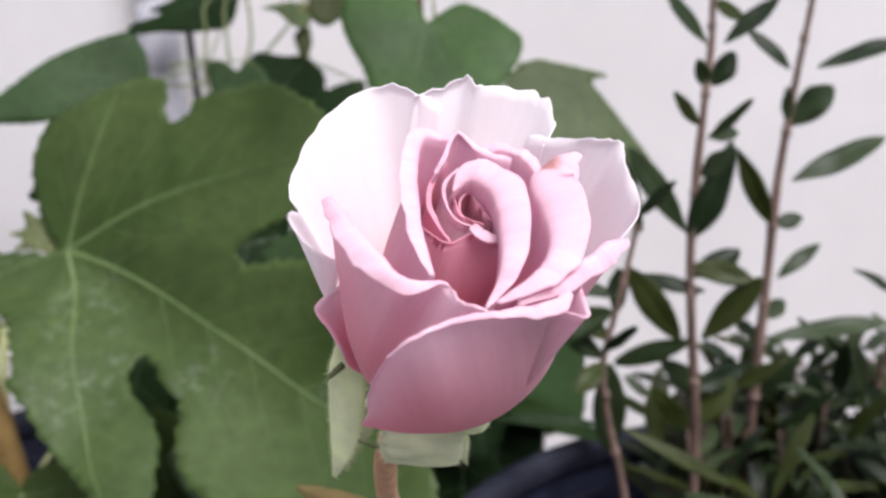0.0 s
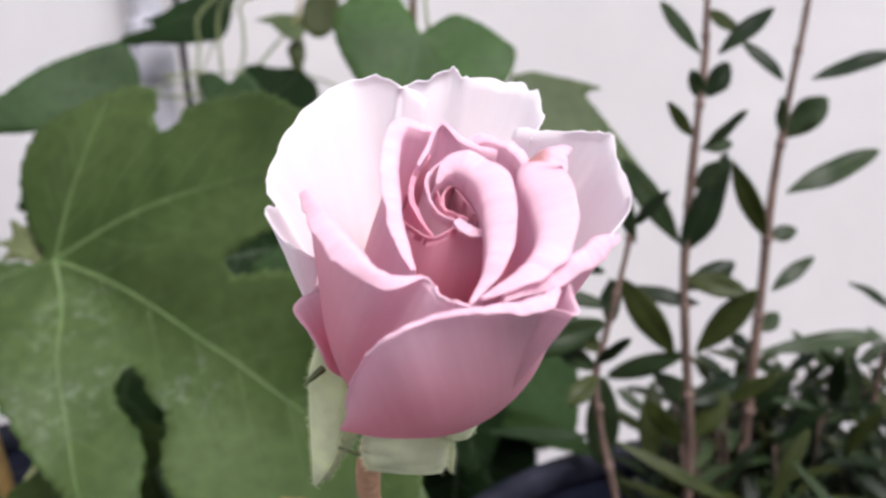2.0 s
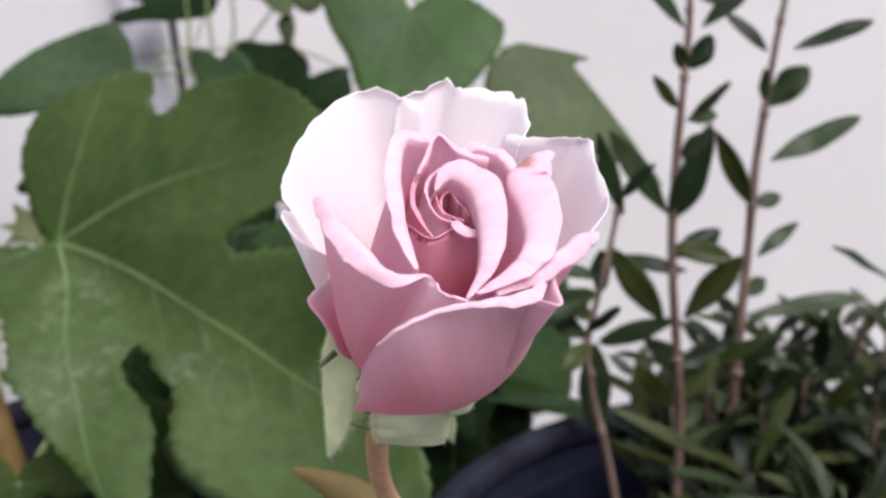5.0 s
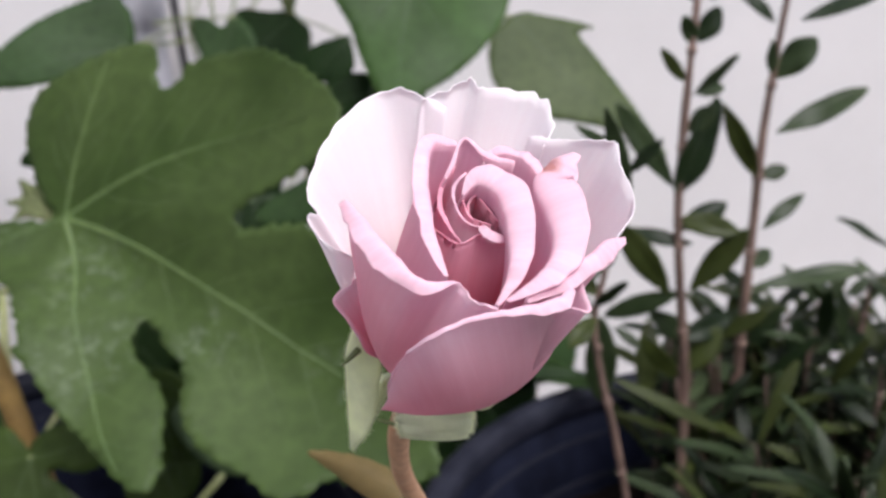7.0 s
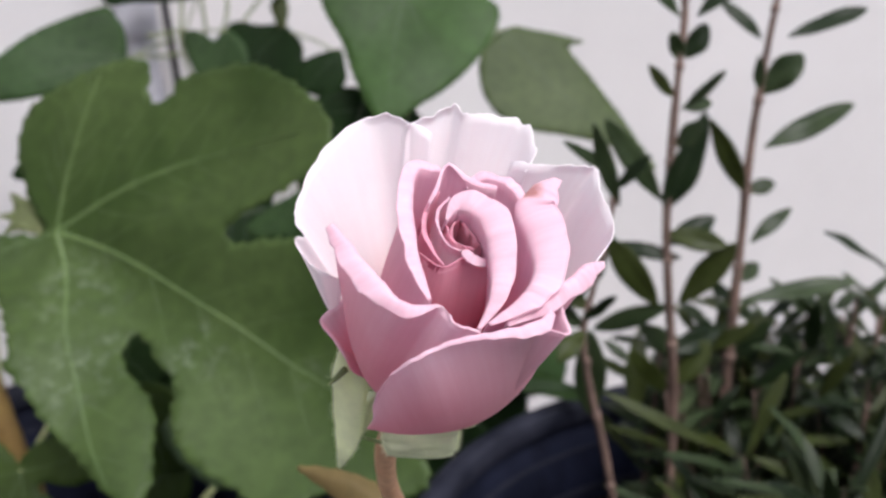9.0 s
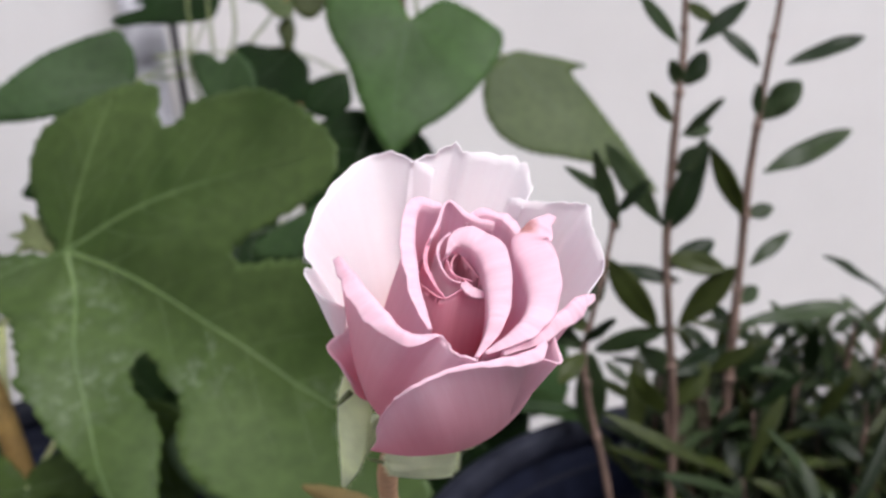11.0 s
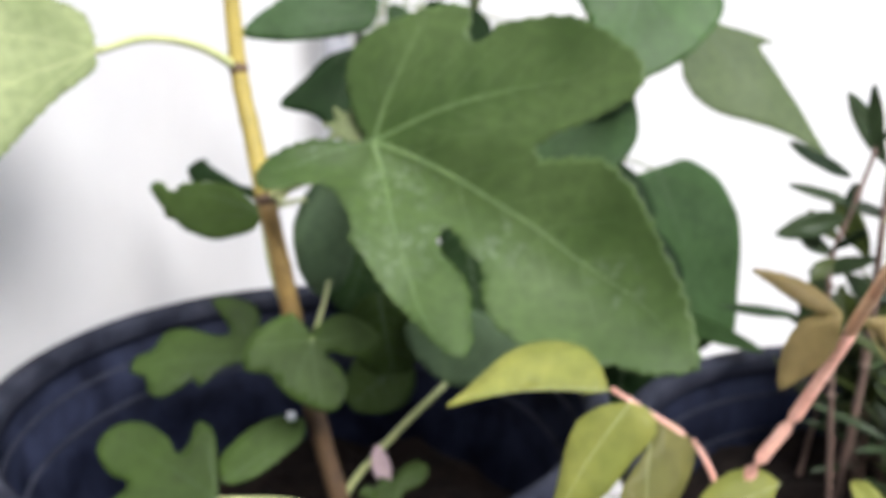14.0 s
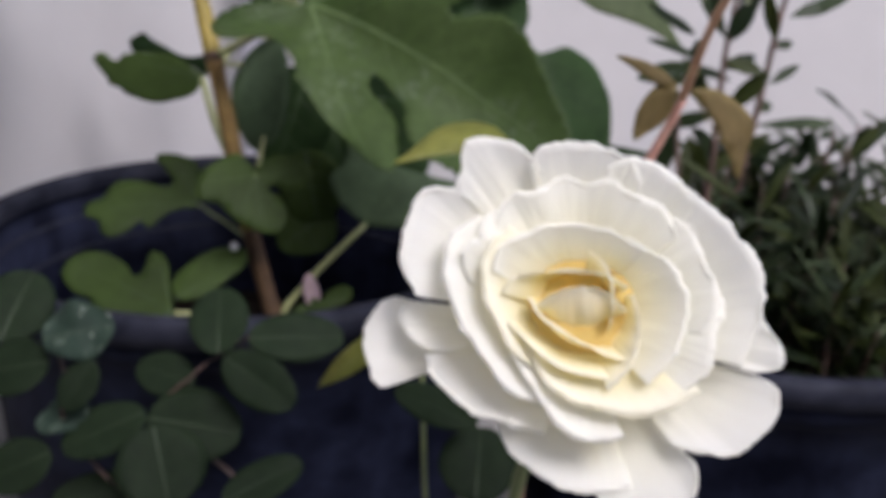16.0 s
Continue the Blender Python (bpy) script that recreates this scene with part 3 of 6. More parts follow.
# darker joints on the shoot where the stalks leave it
for at, rise, r in (((-0.2315, 0.463, 0.547), (-0.0008, 0.0008, 0.006), 0.0058), ((-0.2150, 0.4442, 0.4755), (-0.0014, 0.0016, 0.006), 0.0065), ((-0.2370, 0.4704, 0.628), (-0.0005, 0.0004, 0.005), 0.0052)):
    a, d = Vector(at), Vector(rise)
    tube("joint", [a - d * 0.5, a, a + d * 0.5], [r * 0.86, r, r * 0.86], BARK_OLD, fig, 9, 12, "brown joint", 0.03, 5)
# pale upper leaf on a long arched stalk
tube("petiole", [(-0.2315, 0.463, 0.547), (-0.248, 0.448, 0.560), (-0.270, 0.430, 0.566), (-0.2911, 0.412, 0.5604)], [0.0028, 0.0024, 0.0022, 0.0020], PETIOLE, fig, 16, 8)


def drawn_fig_leaf(base, tip, normal, nodes, ends, mat, vein, seed, label="", relief=(0.08, 0.06), tooth=(5.0, 0.7), plant=None):
    """A leaf of a plant from base to tip whose outline is drawn in its own plane."""
    L = (Vector(tip) - Vector(base)).length / MM
    return outline_leaf(plant or fig, leaf_frame(base, tip, normal), nodes, mat, vein, ends, bent(relief[0], relief[1], L, 0, 0.9, seed), tooth, 0.7, 5.0, seed, "leaf", label)


drawn_fig_leaf((-0.2911, 0.412, 0.5604), (-0.3410, 0.330, 0.5320), (0.1, -1, 0.35),
               [(-1.3, 0.6), (-8.9, 8.7), (-13.5, 31.8), (-19.9, 53.7), (-27.3, 76.0), (-30, 94), (-6, 106), (30, 100), (56, 76), (58, 40), (46, 8), (25.8, -9.1), (13.1, -8.2)],
               [(0, 98), (40, 54), (-18, 70)], FIG_PALE, PETIOLE, 11, "pale yellow-green fig leaf lit from behind", (0.03, 0.03), (7.0, 1.4))
# folded leaf beside the wall: the near half and the half turned up behind it, whose shade is put into its colour
drawn_fig_leaf((-0.2357, 0.515, 0.4488), (-0.3261, 0.5619, 0.453), (-0.42, -0.85, 0.45),
               [(0.0, 0.0), (-11.5, 3.9), (-20.4, 21.4), (-24.5, 35.6), (-23.2, 54.6), (-21.3, 64.4), (-18.8, 68.5), (-17.5, 74.4), (-17.2, 81.0), (-12.5, 85.4), (-5.1, 96.3), (0.8, 102.9), (6.2, 97.5), (5.3, 90.5), (2.1, 85.0),
                (3.1, 78.2), (6.4, 77.2), (9.9, 68.6), (13.0, 50.9), (13.4, 32.6), (10.7, 21.4), (5.9, 9.5), (2.9, 0.9)],
               [(0.9, 95.7), (-19.0, 56.0), (6.0, 61.9)], FIG_SMALL, VEIN_DARK, 12, "small folded fig leaf with drooping lobes", (0.10, 0.10))
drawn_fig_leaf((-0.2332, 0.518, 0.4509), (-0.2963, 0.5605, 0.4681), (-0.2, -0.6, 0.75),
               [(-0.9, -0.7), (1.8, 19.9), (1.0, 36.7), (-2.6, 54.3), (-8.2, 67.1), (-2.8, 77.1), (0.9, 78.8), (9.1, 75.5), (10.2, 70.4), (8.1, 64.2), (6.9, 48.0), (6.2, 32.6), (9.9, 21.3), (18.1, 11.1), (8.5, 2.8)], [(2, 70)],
               TALL_SHADE, VEIN_SHADE, 13)
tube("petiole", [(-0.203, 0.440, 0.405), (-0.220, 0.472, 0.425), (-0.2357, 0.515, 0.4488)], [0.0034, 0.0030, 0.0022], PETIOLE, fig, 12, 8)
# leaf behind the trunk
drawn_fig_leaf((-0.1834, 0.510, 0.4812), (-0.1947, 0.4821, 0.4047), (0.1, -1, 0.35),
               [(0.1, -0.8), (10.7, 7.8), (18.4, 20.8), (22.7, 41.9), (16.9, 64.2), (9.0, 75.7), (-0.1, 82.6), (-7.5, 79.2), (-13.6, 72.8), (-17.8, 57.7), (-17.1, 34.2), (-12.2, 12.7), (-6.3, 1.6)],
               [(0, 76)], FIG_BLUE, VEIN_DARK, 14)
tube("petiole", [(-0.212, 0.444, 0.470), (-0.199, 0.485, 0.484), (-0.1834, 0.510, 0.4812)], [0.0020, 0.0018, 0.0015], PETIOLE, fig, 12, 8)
# leaf behind the large one, in the green darkened to stand for shade
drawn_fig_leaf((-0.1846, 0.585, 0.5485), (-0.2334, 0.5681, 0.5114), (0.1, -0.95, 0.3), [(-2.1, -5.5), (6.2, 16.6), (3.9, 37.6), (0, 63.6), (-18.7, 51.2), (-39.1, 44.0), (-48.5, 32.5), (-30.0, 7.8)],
               [(-3, 56), (-30, 36)], TALL_SHADE, VEIN_SHADE, 27)
# leaf behind the keyhole gap, its shade put into the colour
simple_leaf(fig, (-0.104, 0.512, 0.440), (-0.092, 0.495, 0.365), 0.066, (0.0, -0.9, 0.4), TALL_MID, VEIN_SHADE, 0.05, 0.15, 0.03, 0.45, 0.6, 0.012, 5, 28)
# low leaves in the pot
drawn_fig_leaf((-0.1847, 0.408, 0.4047), (-0.1726, 0.3864, 0.3734), (0, -0.8, 0.55),
               [(-0.4, -4.6), (-6.9, -8.6), (-20.2, -10.1), (-31.0, -1.9), (-36.1, 9.4), (-29.8, 16.2), (-19.2, 14.7), (-9.8, 9.0), (-6.0, 10.6), (-11.1, 17.9), (-13.2, 28.1), (-7.7, 38.0), (0.1, 40.3), (9.5, 34.9),
                (18.2, 26.8), (23.4, 18.8), (27.1, 11.7), (38.9, 5.7), (36.4, -5.2), (30.2, -13.2), (18.2, -17.7), (7.1, -18.5), (2.3, -11.2)], [(2, 36), (-29, 3), (30, -5), (14, 22)], FIG_SMALL, VEIN, 15,
               "small lobed fig leaf low over the soil")
tube("petiole", [(-0.212, 0.450, 0.470), (-0.200, 0.530, 0.455), (-0.192, 0.520, 0.430), (-0.188, 0.480, 0.412), (-0.1847, 0.408, 0.4047)], [0.0016, 0.0015, 0.0014, 0.0014, 0.0013], PETIOLE, fig, 12, 8)
drawn_fig_leaf((-0.2366, 0.478, 0.365), (-0.3118, 0.4697, 0.3569), (0, -0.7, 0.72),
               [(-4.6, 0.2), (27.7, -4.0), (38.3, 4.4), (43.3, 18.4), (40.8, 26.6), (30.6, 20.8), (18.1, 15.2), (16.9, 25.2), (23.7, 42.9), (22.9, 56.7), (12.3, 64.6), (6.8, 76.2), (-2.1, 77.3), (-7.7, 68.4), (-16.8, 66.5),
                (-21.3, 58.9), (-16.9, 47.3), (-11.2, 39.5), (-16.3, 33.8), (-6.5, 21.9), (-3.4, 10.0)], [(0, 70), (34, 12), (-14, 56)], FIG_SMALL, VEIN_DARK, 16)
tube("petiole", [(-0.178, 0.428, 0.300), (-0.196, 0.470, 0.335), (-0.2366, 0.480, 0.364)], [0.0013, 0.0012, 0.0010], CANE_GREEN, fig, 12, 8)
drawn_fig_leaf((-0.1136, 0.458, 0.3582), (-0.0418, 0.4754, 0.3805), (0.05, -0.85, 0.5),
               [(0, 0), (-8.9, -6.1), (-21.7, -12.1), (-37.5, -14.1), (-43.6, -9.0), (-47.7, 0.9), (-60.2, 9.5), (-54.6, 19.5), (-41.0, 27.4), (-29.9, 40.6), (-16.9, 59.6), (-2.5, 79.0), (15.1, 76.6), (19.0, 52.6),
                (12.1, 25.2), (4.5, 6.8)], [(2, 72), (-50, 12), (-34, -6), (-24, 38)], FIG_BLUE, VEIN, 17, "broad bluish-green fig leaf on a pale stalk", (0.03, 0.03))
tube("petiole", [(-0.172, 0.420, 0.292), (-0.168, 0.426, 0.306), (-0.143, 0.442, 0.332), (-0.1136, 0.458, 0.3582)], [0.0026, 0.0022, 0.0021, 0.0020], PETIOLE, fig, 14, 8)
drawn_fig_leaf((-0.2365, 0.384, 0.3187), (-0.3111, 0.3736, 0.3109), (0, -0.6, 0.8),
               [(-1.8, -0.6), (38.1, 1.5), (47.8, 11.5), (36.4, 16.3), (30.6, 22.8), (41.9, 29.7), (52.1, 43.3), (51.7, 59.9), (39.8, 69.0), (24.2, 61.5), (15.5, 49.8), (6.5, 60.4), (0.2, 77.3), (-10.6, 59.4), (-20.9, 37.3), (-16.5, 15.7)],
               [(0, 70), (42, 56), (36, 8), (-14, 40)], FIG_SMALL, VEIN_DARK, 18)
tube("petiole", [(-0.170, 0.418, 0.287), (-0.200, 0.400, 0.309), (-0.2356, 0.384, 0.3184)], [0.0020, 0.0018, 0.0016], PETIOLE, fig, 12, 8)
drawn_fig_leaf((-0.2363, 0.392, 0.325), (-0.1946, 0.4222, 0.3477), (0, -0.6, 0.8),
               [(0, 0), (-12.6, 7.2), (-16.6, 24.4), (-14.3, 42.9), (-7.0, 53.6), (1.3, 57.2), (8.4, 49.2), (10.0, 34.4), (10.3, 16.6), (6.0, 4.5)], [(0, 52)], FIG_SMALL, VEIN_DARK, 19)
drawn_fig_leaf((-0.1601, 0.404, 0.3137), (-0.1224, 0.4173, 0.3237), (0, -0.6, 0.8),
               [(0.6, -1.8), (-2.6, 4.9), (1.9, 9.2), (-4.4, 14.3), (0.2, 19.7), (-5.0, 26.5), (-5.8, 37.4), (1.2, 41.9), (8.7, 34.9), (9.3, 25.1), (12.6, 19.8), (10.5, 8.0)], [(0, 38)], FIG_SMALL, VEIN, 20)
# two small leaves, then two in shade-darkened green behind the large leaf
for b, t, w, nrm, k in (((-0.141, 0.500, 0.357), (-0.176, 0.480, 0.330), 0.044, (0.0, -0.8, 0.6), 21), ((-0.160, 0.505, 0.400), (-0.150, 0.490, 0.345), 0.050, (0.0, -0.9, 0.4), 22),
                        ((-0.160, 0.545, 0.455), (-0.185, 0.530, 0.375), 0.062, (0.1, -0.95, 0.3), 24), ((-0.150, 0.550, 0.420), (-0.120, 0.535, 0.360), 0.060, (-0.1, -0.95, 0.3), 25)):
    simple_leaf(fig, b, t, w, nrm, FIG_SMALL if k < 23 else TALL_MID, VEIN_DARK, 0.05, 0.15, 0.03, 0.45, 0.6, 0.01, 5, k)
drawn_fig_leaf((-0.1595, 0.430, 0.512), (-0.178, 0.447, 0.531), (0.1, -0.9, 0.4), [(-2, 0), (-7, 7), (-13, 11), (-8, 14), (-11, 20), (-4, 18), (0, 25), (4, 18), (11, 19), (8, 13), (12, 9), (6, 6), (2, 0)], [(0, 20), (8, 15), (-8, 15)],
               FIG_PALE, PETIOLE, 23, "pale new fig leaflet", (0.3, 0.1), (3.0, 0.4))


# ---- tall plant with heart-shaped leaves, against the wall ----
tall = thing("tall_plant", (-0.02, 0.56, 0.28), "tall leafy plant with serrated heart-shaped leaves, behind the fig", "plant")
tube("stem", [(-0.040, 0.640, -0.02), (-0.030, 0.600, 0.36), (-0.004, 0.590, 0.45), (0.000, 0.602, 0.56), (0.006, 0.612, 0.66), (0.008, 0.615, 0.75)],
     [0.0034, 0.003, 0.0028, 0.0024, 0.002, 0.0016], BARK_OLD, tall, 26, 8)
tube("stem", [(-0.060, 0.690, -0.02), (-0.085, 0.740, 0.25), (-0.105, 0.800, 0.42), (-0.1051, 0.8446, 0.5171), (-0.1076, 0.8446, 0.5604), (-0.1092, 0.8446, 0.584), (-0.1041, 0.8446, 0.6114), (-0.0951, 0.8471, 0.6725)],
     [0.0036, 0.0032, 0.003, 0.0024, 0.0017, 0.0015, 0.0013, 0.001], BARK_MID, tall, 24, 8)
for line in ([(-0.1041, 0.8446, 0.6476), (-0.145, 0.8383, 0.6401), (-0.185, 0.8371, 0.6163), (-0.1889, 0.8371, 0.5903), (-0.1937, 0.8371, 0.5673), (-0.1944, 0.8371, 0.5484), (-0.1889, 0.8371, 0.5217)],
             [(-0.1041, 0.8446, 0.6376), (-0.1575, 0.8408, 0.63), (-0.1707, 0.8396, 0.6119), (-0.1726, 0.8396, 0.5913), (-0.1733, 0.8396, 0.5647)],
             [(-0.1041, 0.8446, 0.6325), (-0.1487, 0.8421, 0.6239), (-0.1514, 0.8421, 0.6036), (-0.1534, 0.8421, 0.5804), (-0.1629, 0.8421, 0.5599)],
             [(-0.1422, 0.8421, 0.5703), (-0.1312, 0.8421, 0.5812), (-0.1203, 0.8421, 0.5919), (-0.1044, 0.8446, 0.6088)],
             [(-0.2201, 0.8271, 0.5669), (-0.2003, 0.8321, 0.5682), (-0.1902, 0.8346, 0.5689)], [(-0.2225, 0.7921, 0.555), (-0.2113, 0.8271, 0.5497), (-0.2029, 0.8321, 0.5505), (-0.1944, 0.8371, 0.5499)]):
    tube("twig", line, [0.0014] * len(line), CANE_GREEN, tall, 20, 6)
def shade_leaf(base, tip, width, normal, mat=TALL_SHADE, heart=0.05, seed=40):
    """One of the serrated leaves low in the tall plant, on its stalk, mostly in a green darkened as in shade."""
    simple_leaf(tall, base, tip, width, normal, mat, VEIN_SHADE if mat is TALL_SHADE else VEIN_DARK, 0.1, 0.1, 0.02, 0.40, 0.72, 0.018, 6, seed, "leaf", "", 0.008, heart)
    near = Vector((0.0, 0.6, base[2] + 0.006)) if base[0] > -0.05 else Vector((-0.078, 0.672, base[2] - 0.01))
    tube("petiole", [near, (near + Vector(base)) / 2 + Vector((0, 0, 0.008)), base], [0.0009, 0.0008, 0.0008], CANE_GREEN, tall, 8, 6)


# these fill dark gaps; the shade there is put into their near-black green
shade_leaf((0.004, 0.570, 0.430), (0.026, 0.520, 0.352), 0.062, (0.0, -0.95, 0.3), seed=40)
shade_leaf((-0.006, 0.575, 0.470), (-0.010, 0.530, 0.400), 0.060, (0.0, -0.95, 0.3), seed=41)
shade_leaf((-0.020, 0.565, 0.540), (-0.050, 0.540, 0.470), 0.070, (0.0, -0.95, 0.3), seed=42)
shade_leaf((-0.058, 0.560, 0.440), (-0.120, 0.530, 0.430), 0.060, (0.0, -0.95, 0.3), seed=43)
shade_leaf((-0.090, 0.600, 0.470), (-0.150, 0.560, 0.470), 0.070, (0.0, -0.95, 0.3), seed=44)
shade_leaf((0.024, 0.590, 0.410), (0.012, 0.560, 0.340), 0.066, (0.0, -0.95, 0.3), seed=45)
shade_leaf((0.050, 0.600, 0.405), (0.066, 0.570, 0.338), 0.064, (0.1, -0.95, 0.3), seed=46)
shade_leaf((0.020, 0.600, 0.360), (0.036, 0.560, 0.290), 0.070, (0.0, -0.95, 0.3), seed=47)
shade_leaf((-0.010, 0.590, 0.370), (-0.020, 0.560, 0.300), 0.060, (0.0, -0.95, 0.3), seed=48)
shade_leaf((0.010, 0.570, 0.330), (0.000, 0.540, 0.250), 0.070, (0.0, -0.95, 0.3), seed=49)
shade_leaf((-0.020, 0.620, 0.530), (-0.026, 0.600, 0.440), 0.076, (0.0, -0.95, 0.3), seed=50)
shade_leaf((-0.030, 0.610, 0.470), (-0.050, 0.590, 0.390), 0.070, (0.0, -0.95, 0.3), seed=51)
shade_leaf((0.036, 0.566, 0.366), (0.090, 0.516, 0.362), 0.016, (0.1, -0.8, 0.6), TALL, 0.0, seed=52)


def tall_leaf(base, tip, normal, mat, label, ends, nodes, seed):
    """A leaf of the tall plant with its outline drawn in its own plane, on a stalk to the nearest stem."""
    drawn_fig_leaf(base, tip, normal, nodes, ends, mat, VEIN_SHADE if mat in (TALL_SHADE, TALL_MID) else VEIN_DARK, seed, label, (0.03, 0.04), (5.5, 1.0), tall)
    near = Vector((0.0, 0.6, base[2] + 0.006)) if base[0] > -0.05 else Vector((-0.1932, 0.8371, 0.5625)) if base[0] < -0.13 else Vector((-0.107, 0.845, base[2] + 0.012))
    if (near - Vector(base)).length < 0.24:
        tube("petiole", [near, (near + Vector(base)) / 2 + Vector((0, 0, 0.002)), base], [0.0010, 0.0009, 0.0009], CANE_GREEN, tall, 8, 6)


tall_leaf((-0.1722, 0.625, 0.5673), (-0.2589, 0.5826, 0.5573), (0.40, -0.90, 0.35), TALL_MID, "serrated leaf hanging before the wall, darkened as in shade", [(0, 92), (24, 30), (20, 56)],
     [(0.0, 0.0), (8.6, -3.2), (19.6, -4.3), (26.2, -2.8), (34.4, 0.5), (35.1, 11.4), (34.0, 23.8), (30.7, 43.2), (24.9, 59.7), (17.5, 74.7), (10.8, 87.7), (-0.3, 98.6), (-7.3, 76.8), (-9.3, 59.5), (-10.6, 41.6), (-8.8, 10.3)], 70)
tall_leaf((-0.1615, 0.8611, 0.6226), (-0.2631, 0.8464, 0.5992), (0, -0.8, 0.5), TALL_SHADE, "serrated leaf before the drain pipe, darkened as in shade", [(-3, 90)],
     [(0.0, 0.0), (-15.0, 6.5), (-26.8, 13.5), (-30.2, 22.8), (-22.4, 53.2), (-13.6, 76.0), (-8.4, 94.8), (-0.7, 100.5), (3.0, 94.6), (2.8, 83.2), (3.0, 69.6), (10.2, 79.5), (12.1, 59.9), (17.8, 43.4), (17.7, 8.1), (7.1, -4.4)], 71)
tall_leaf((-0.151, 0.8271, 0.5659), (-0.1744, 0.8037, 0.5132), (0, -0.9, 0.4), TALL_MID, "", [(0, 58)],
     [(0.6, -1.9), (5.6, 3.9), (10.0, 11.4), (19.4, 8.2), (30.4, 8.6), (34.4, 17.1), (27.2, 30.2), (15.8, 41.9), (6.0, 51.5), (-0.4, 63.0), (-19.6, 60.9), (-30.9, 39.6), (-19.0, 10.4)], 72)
tall_leaf((-0.1037, 0.8321, 0.5638), (-0.1459, 0.8162, 0.5283), (0, -0.9, 0.4), TALL_SHADE, "", [(0, 55)],
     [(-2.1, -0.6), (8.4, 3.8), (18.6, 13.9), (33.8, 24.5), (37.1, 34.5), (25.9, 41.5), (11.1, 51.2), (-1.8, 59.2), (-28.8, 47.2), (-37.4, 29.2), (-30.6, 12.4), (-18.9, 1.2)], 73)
tall_leaf((-0.0504, 0.7291, 0.5483), (-0.0786, 0.7187, 0.5248), (0, -0.9, 0.4), TALL_SHADE, "", [(0, 36)], [(1.6, -4.4), (12.2, 11.4), (16.8, 24.5), (12.1, 35.0), (1.6, 39.6), (-13.5, 31.2), (-18.1, 12.3)], 74)
tall_leaf((-0.0693, 0.7522, 0.6279), (-0.0726, 0.7358, 0.591), (0, -0.9, 0.4), SHRUB_OLIVE, "young olive-green leaf", [(0, 36)], [(0.0, 0.0), (12.1, 11.0), (13.9, 26.2), (9.3, 36.2), (0.0, 40.1), (-8.8, 33.6), (-14.1, 19.7), (-11.1, 4.4)], 75)
tall_leaf((-0.1001, 0.8421, 0.601), (-0.1406, 0.8473, 0.6072), (0, -0.7, 0.6), TALL_PALE, "", [(0, 38)], [(1.2, -0.8), (7.9, 4.2), (9.1, 21.8), (4.2, 34.4), (-0.1, 42.2), (-2.9, 28.8), (-10.2, 19.6), (-16.4, 10.0), (-16.8, 2.1), (-8.1, -1.8)], 76)
tall_leaf((-0.1019, 0.8396, 0.5893), (-0.1107, 0.8278, 0.5628), (0, -0.9, 0.4), SHRUB_OLIVE, "small olive leaf", [(0, 25)], [(0.0, 0.0), (7.9, 3.8), (10.9, 11.5), (5.2, 21.4), (-0.4, 29.6), (-5.2, 24.1), (-5.5, 12.0)], 77)
tall_leaf((0.0074, 0.575, 0.5934), (-0.0074, 0.5298, 0.5249), (0.05, -0.85, 0.55), TALL, "bright green heart-shaped leaf, drooping", [(0, 78), (-42, 12), (38, 8), (-30, 44), (26, 36)],
     [(0, 0), (8.8, -14.5), (24.3, -27.4), (40.2, -21.1), (49.2, -4.4), (44.5, 13.6), (31.2, 33.6), (23.6, 50.4), (12.4, 69.8), (-0.1, 84.1), (-10.4, 71.5), (-27.6, 56.7), (-41.7, 40.4), (-52.3, 20.7), (-54.5, 5.7),
      (-46.3, -2.3), (-31.8, -11.3), (-18.0, -14.8), (-7.3, -7.5)], 78)
tall_leaf((0.0665, 0.655, 0.5608), (0.1537, 0.6226, 0.4708), (0.2, -0.85, 0.5), TALL_PALE, "green pointed leaf against the wall", [(4, 122), (34, 36)],
     [(44.2, 20.3), (31.1, 5.2), (14.9, -2.1), (-4.5, 1.2), (-14.9, 13.0), (-32.9, 42.4), (-22.2, 38.6), (-18.9, 57.6), (-14.0, 83.1), (-7.7, 109.7), (0.1, 134.7), (7.1, 106.9), (25.9, 76.6), (41.6, 54.4), (47.2, 36.1)], 79)
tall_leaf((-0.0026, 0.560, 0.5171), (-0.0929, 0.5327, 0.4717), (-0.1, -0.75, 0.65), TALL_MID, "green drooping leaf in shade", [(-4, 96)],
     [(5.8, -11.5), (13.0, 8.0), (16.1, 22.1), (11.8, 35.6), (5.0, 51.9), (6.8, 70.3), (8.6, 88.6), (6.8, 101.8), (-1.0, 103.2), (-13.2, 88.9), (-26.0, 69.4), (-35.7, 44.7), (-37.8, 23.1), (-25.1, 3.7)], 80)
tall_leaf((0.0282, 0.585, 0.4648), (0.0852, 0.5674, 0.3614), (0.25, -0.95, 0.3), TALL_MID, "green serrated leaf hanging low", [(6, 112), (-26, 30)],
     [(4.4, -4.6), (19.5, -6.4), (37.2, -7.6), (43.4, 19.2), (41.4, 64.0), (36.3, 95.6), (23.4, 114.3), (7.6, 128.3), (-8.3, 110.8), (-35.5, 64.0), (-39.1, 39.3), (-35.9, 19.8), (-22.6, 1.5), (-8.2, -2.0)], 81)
tube("petiole", [(0.008, 0.615, 0.705), (0.010, 0.604, 0.66), (0.012, 0.575, 0.589)], [0.0011, 0.001, 0.001], CANE_GREEN, tall, 10, 6)



# ---- narrow-leaved shrub in the second pot ----
shrub = thing("shrub", (0.148, 0.396, 0.295), "shrub with narrow dark green leaves on upright twigs", "shrub")


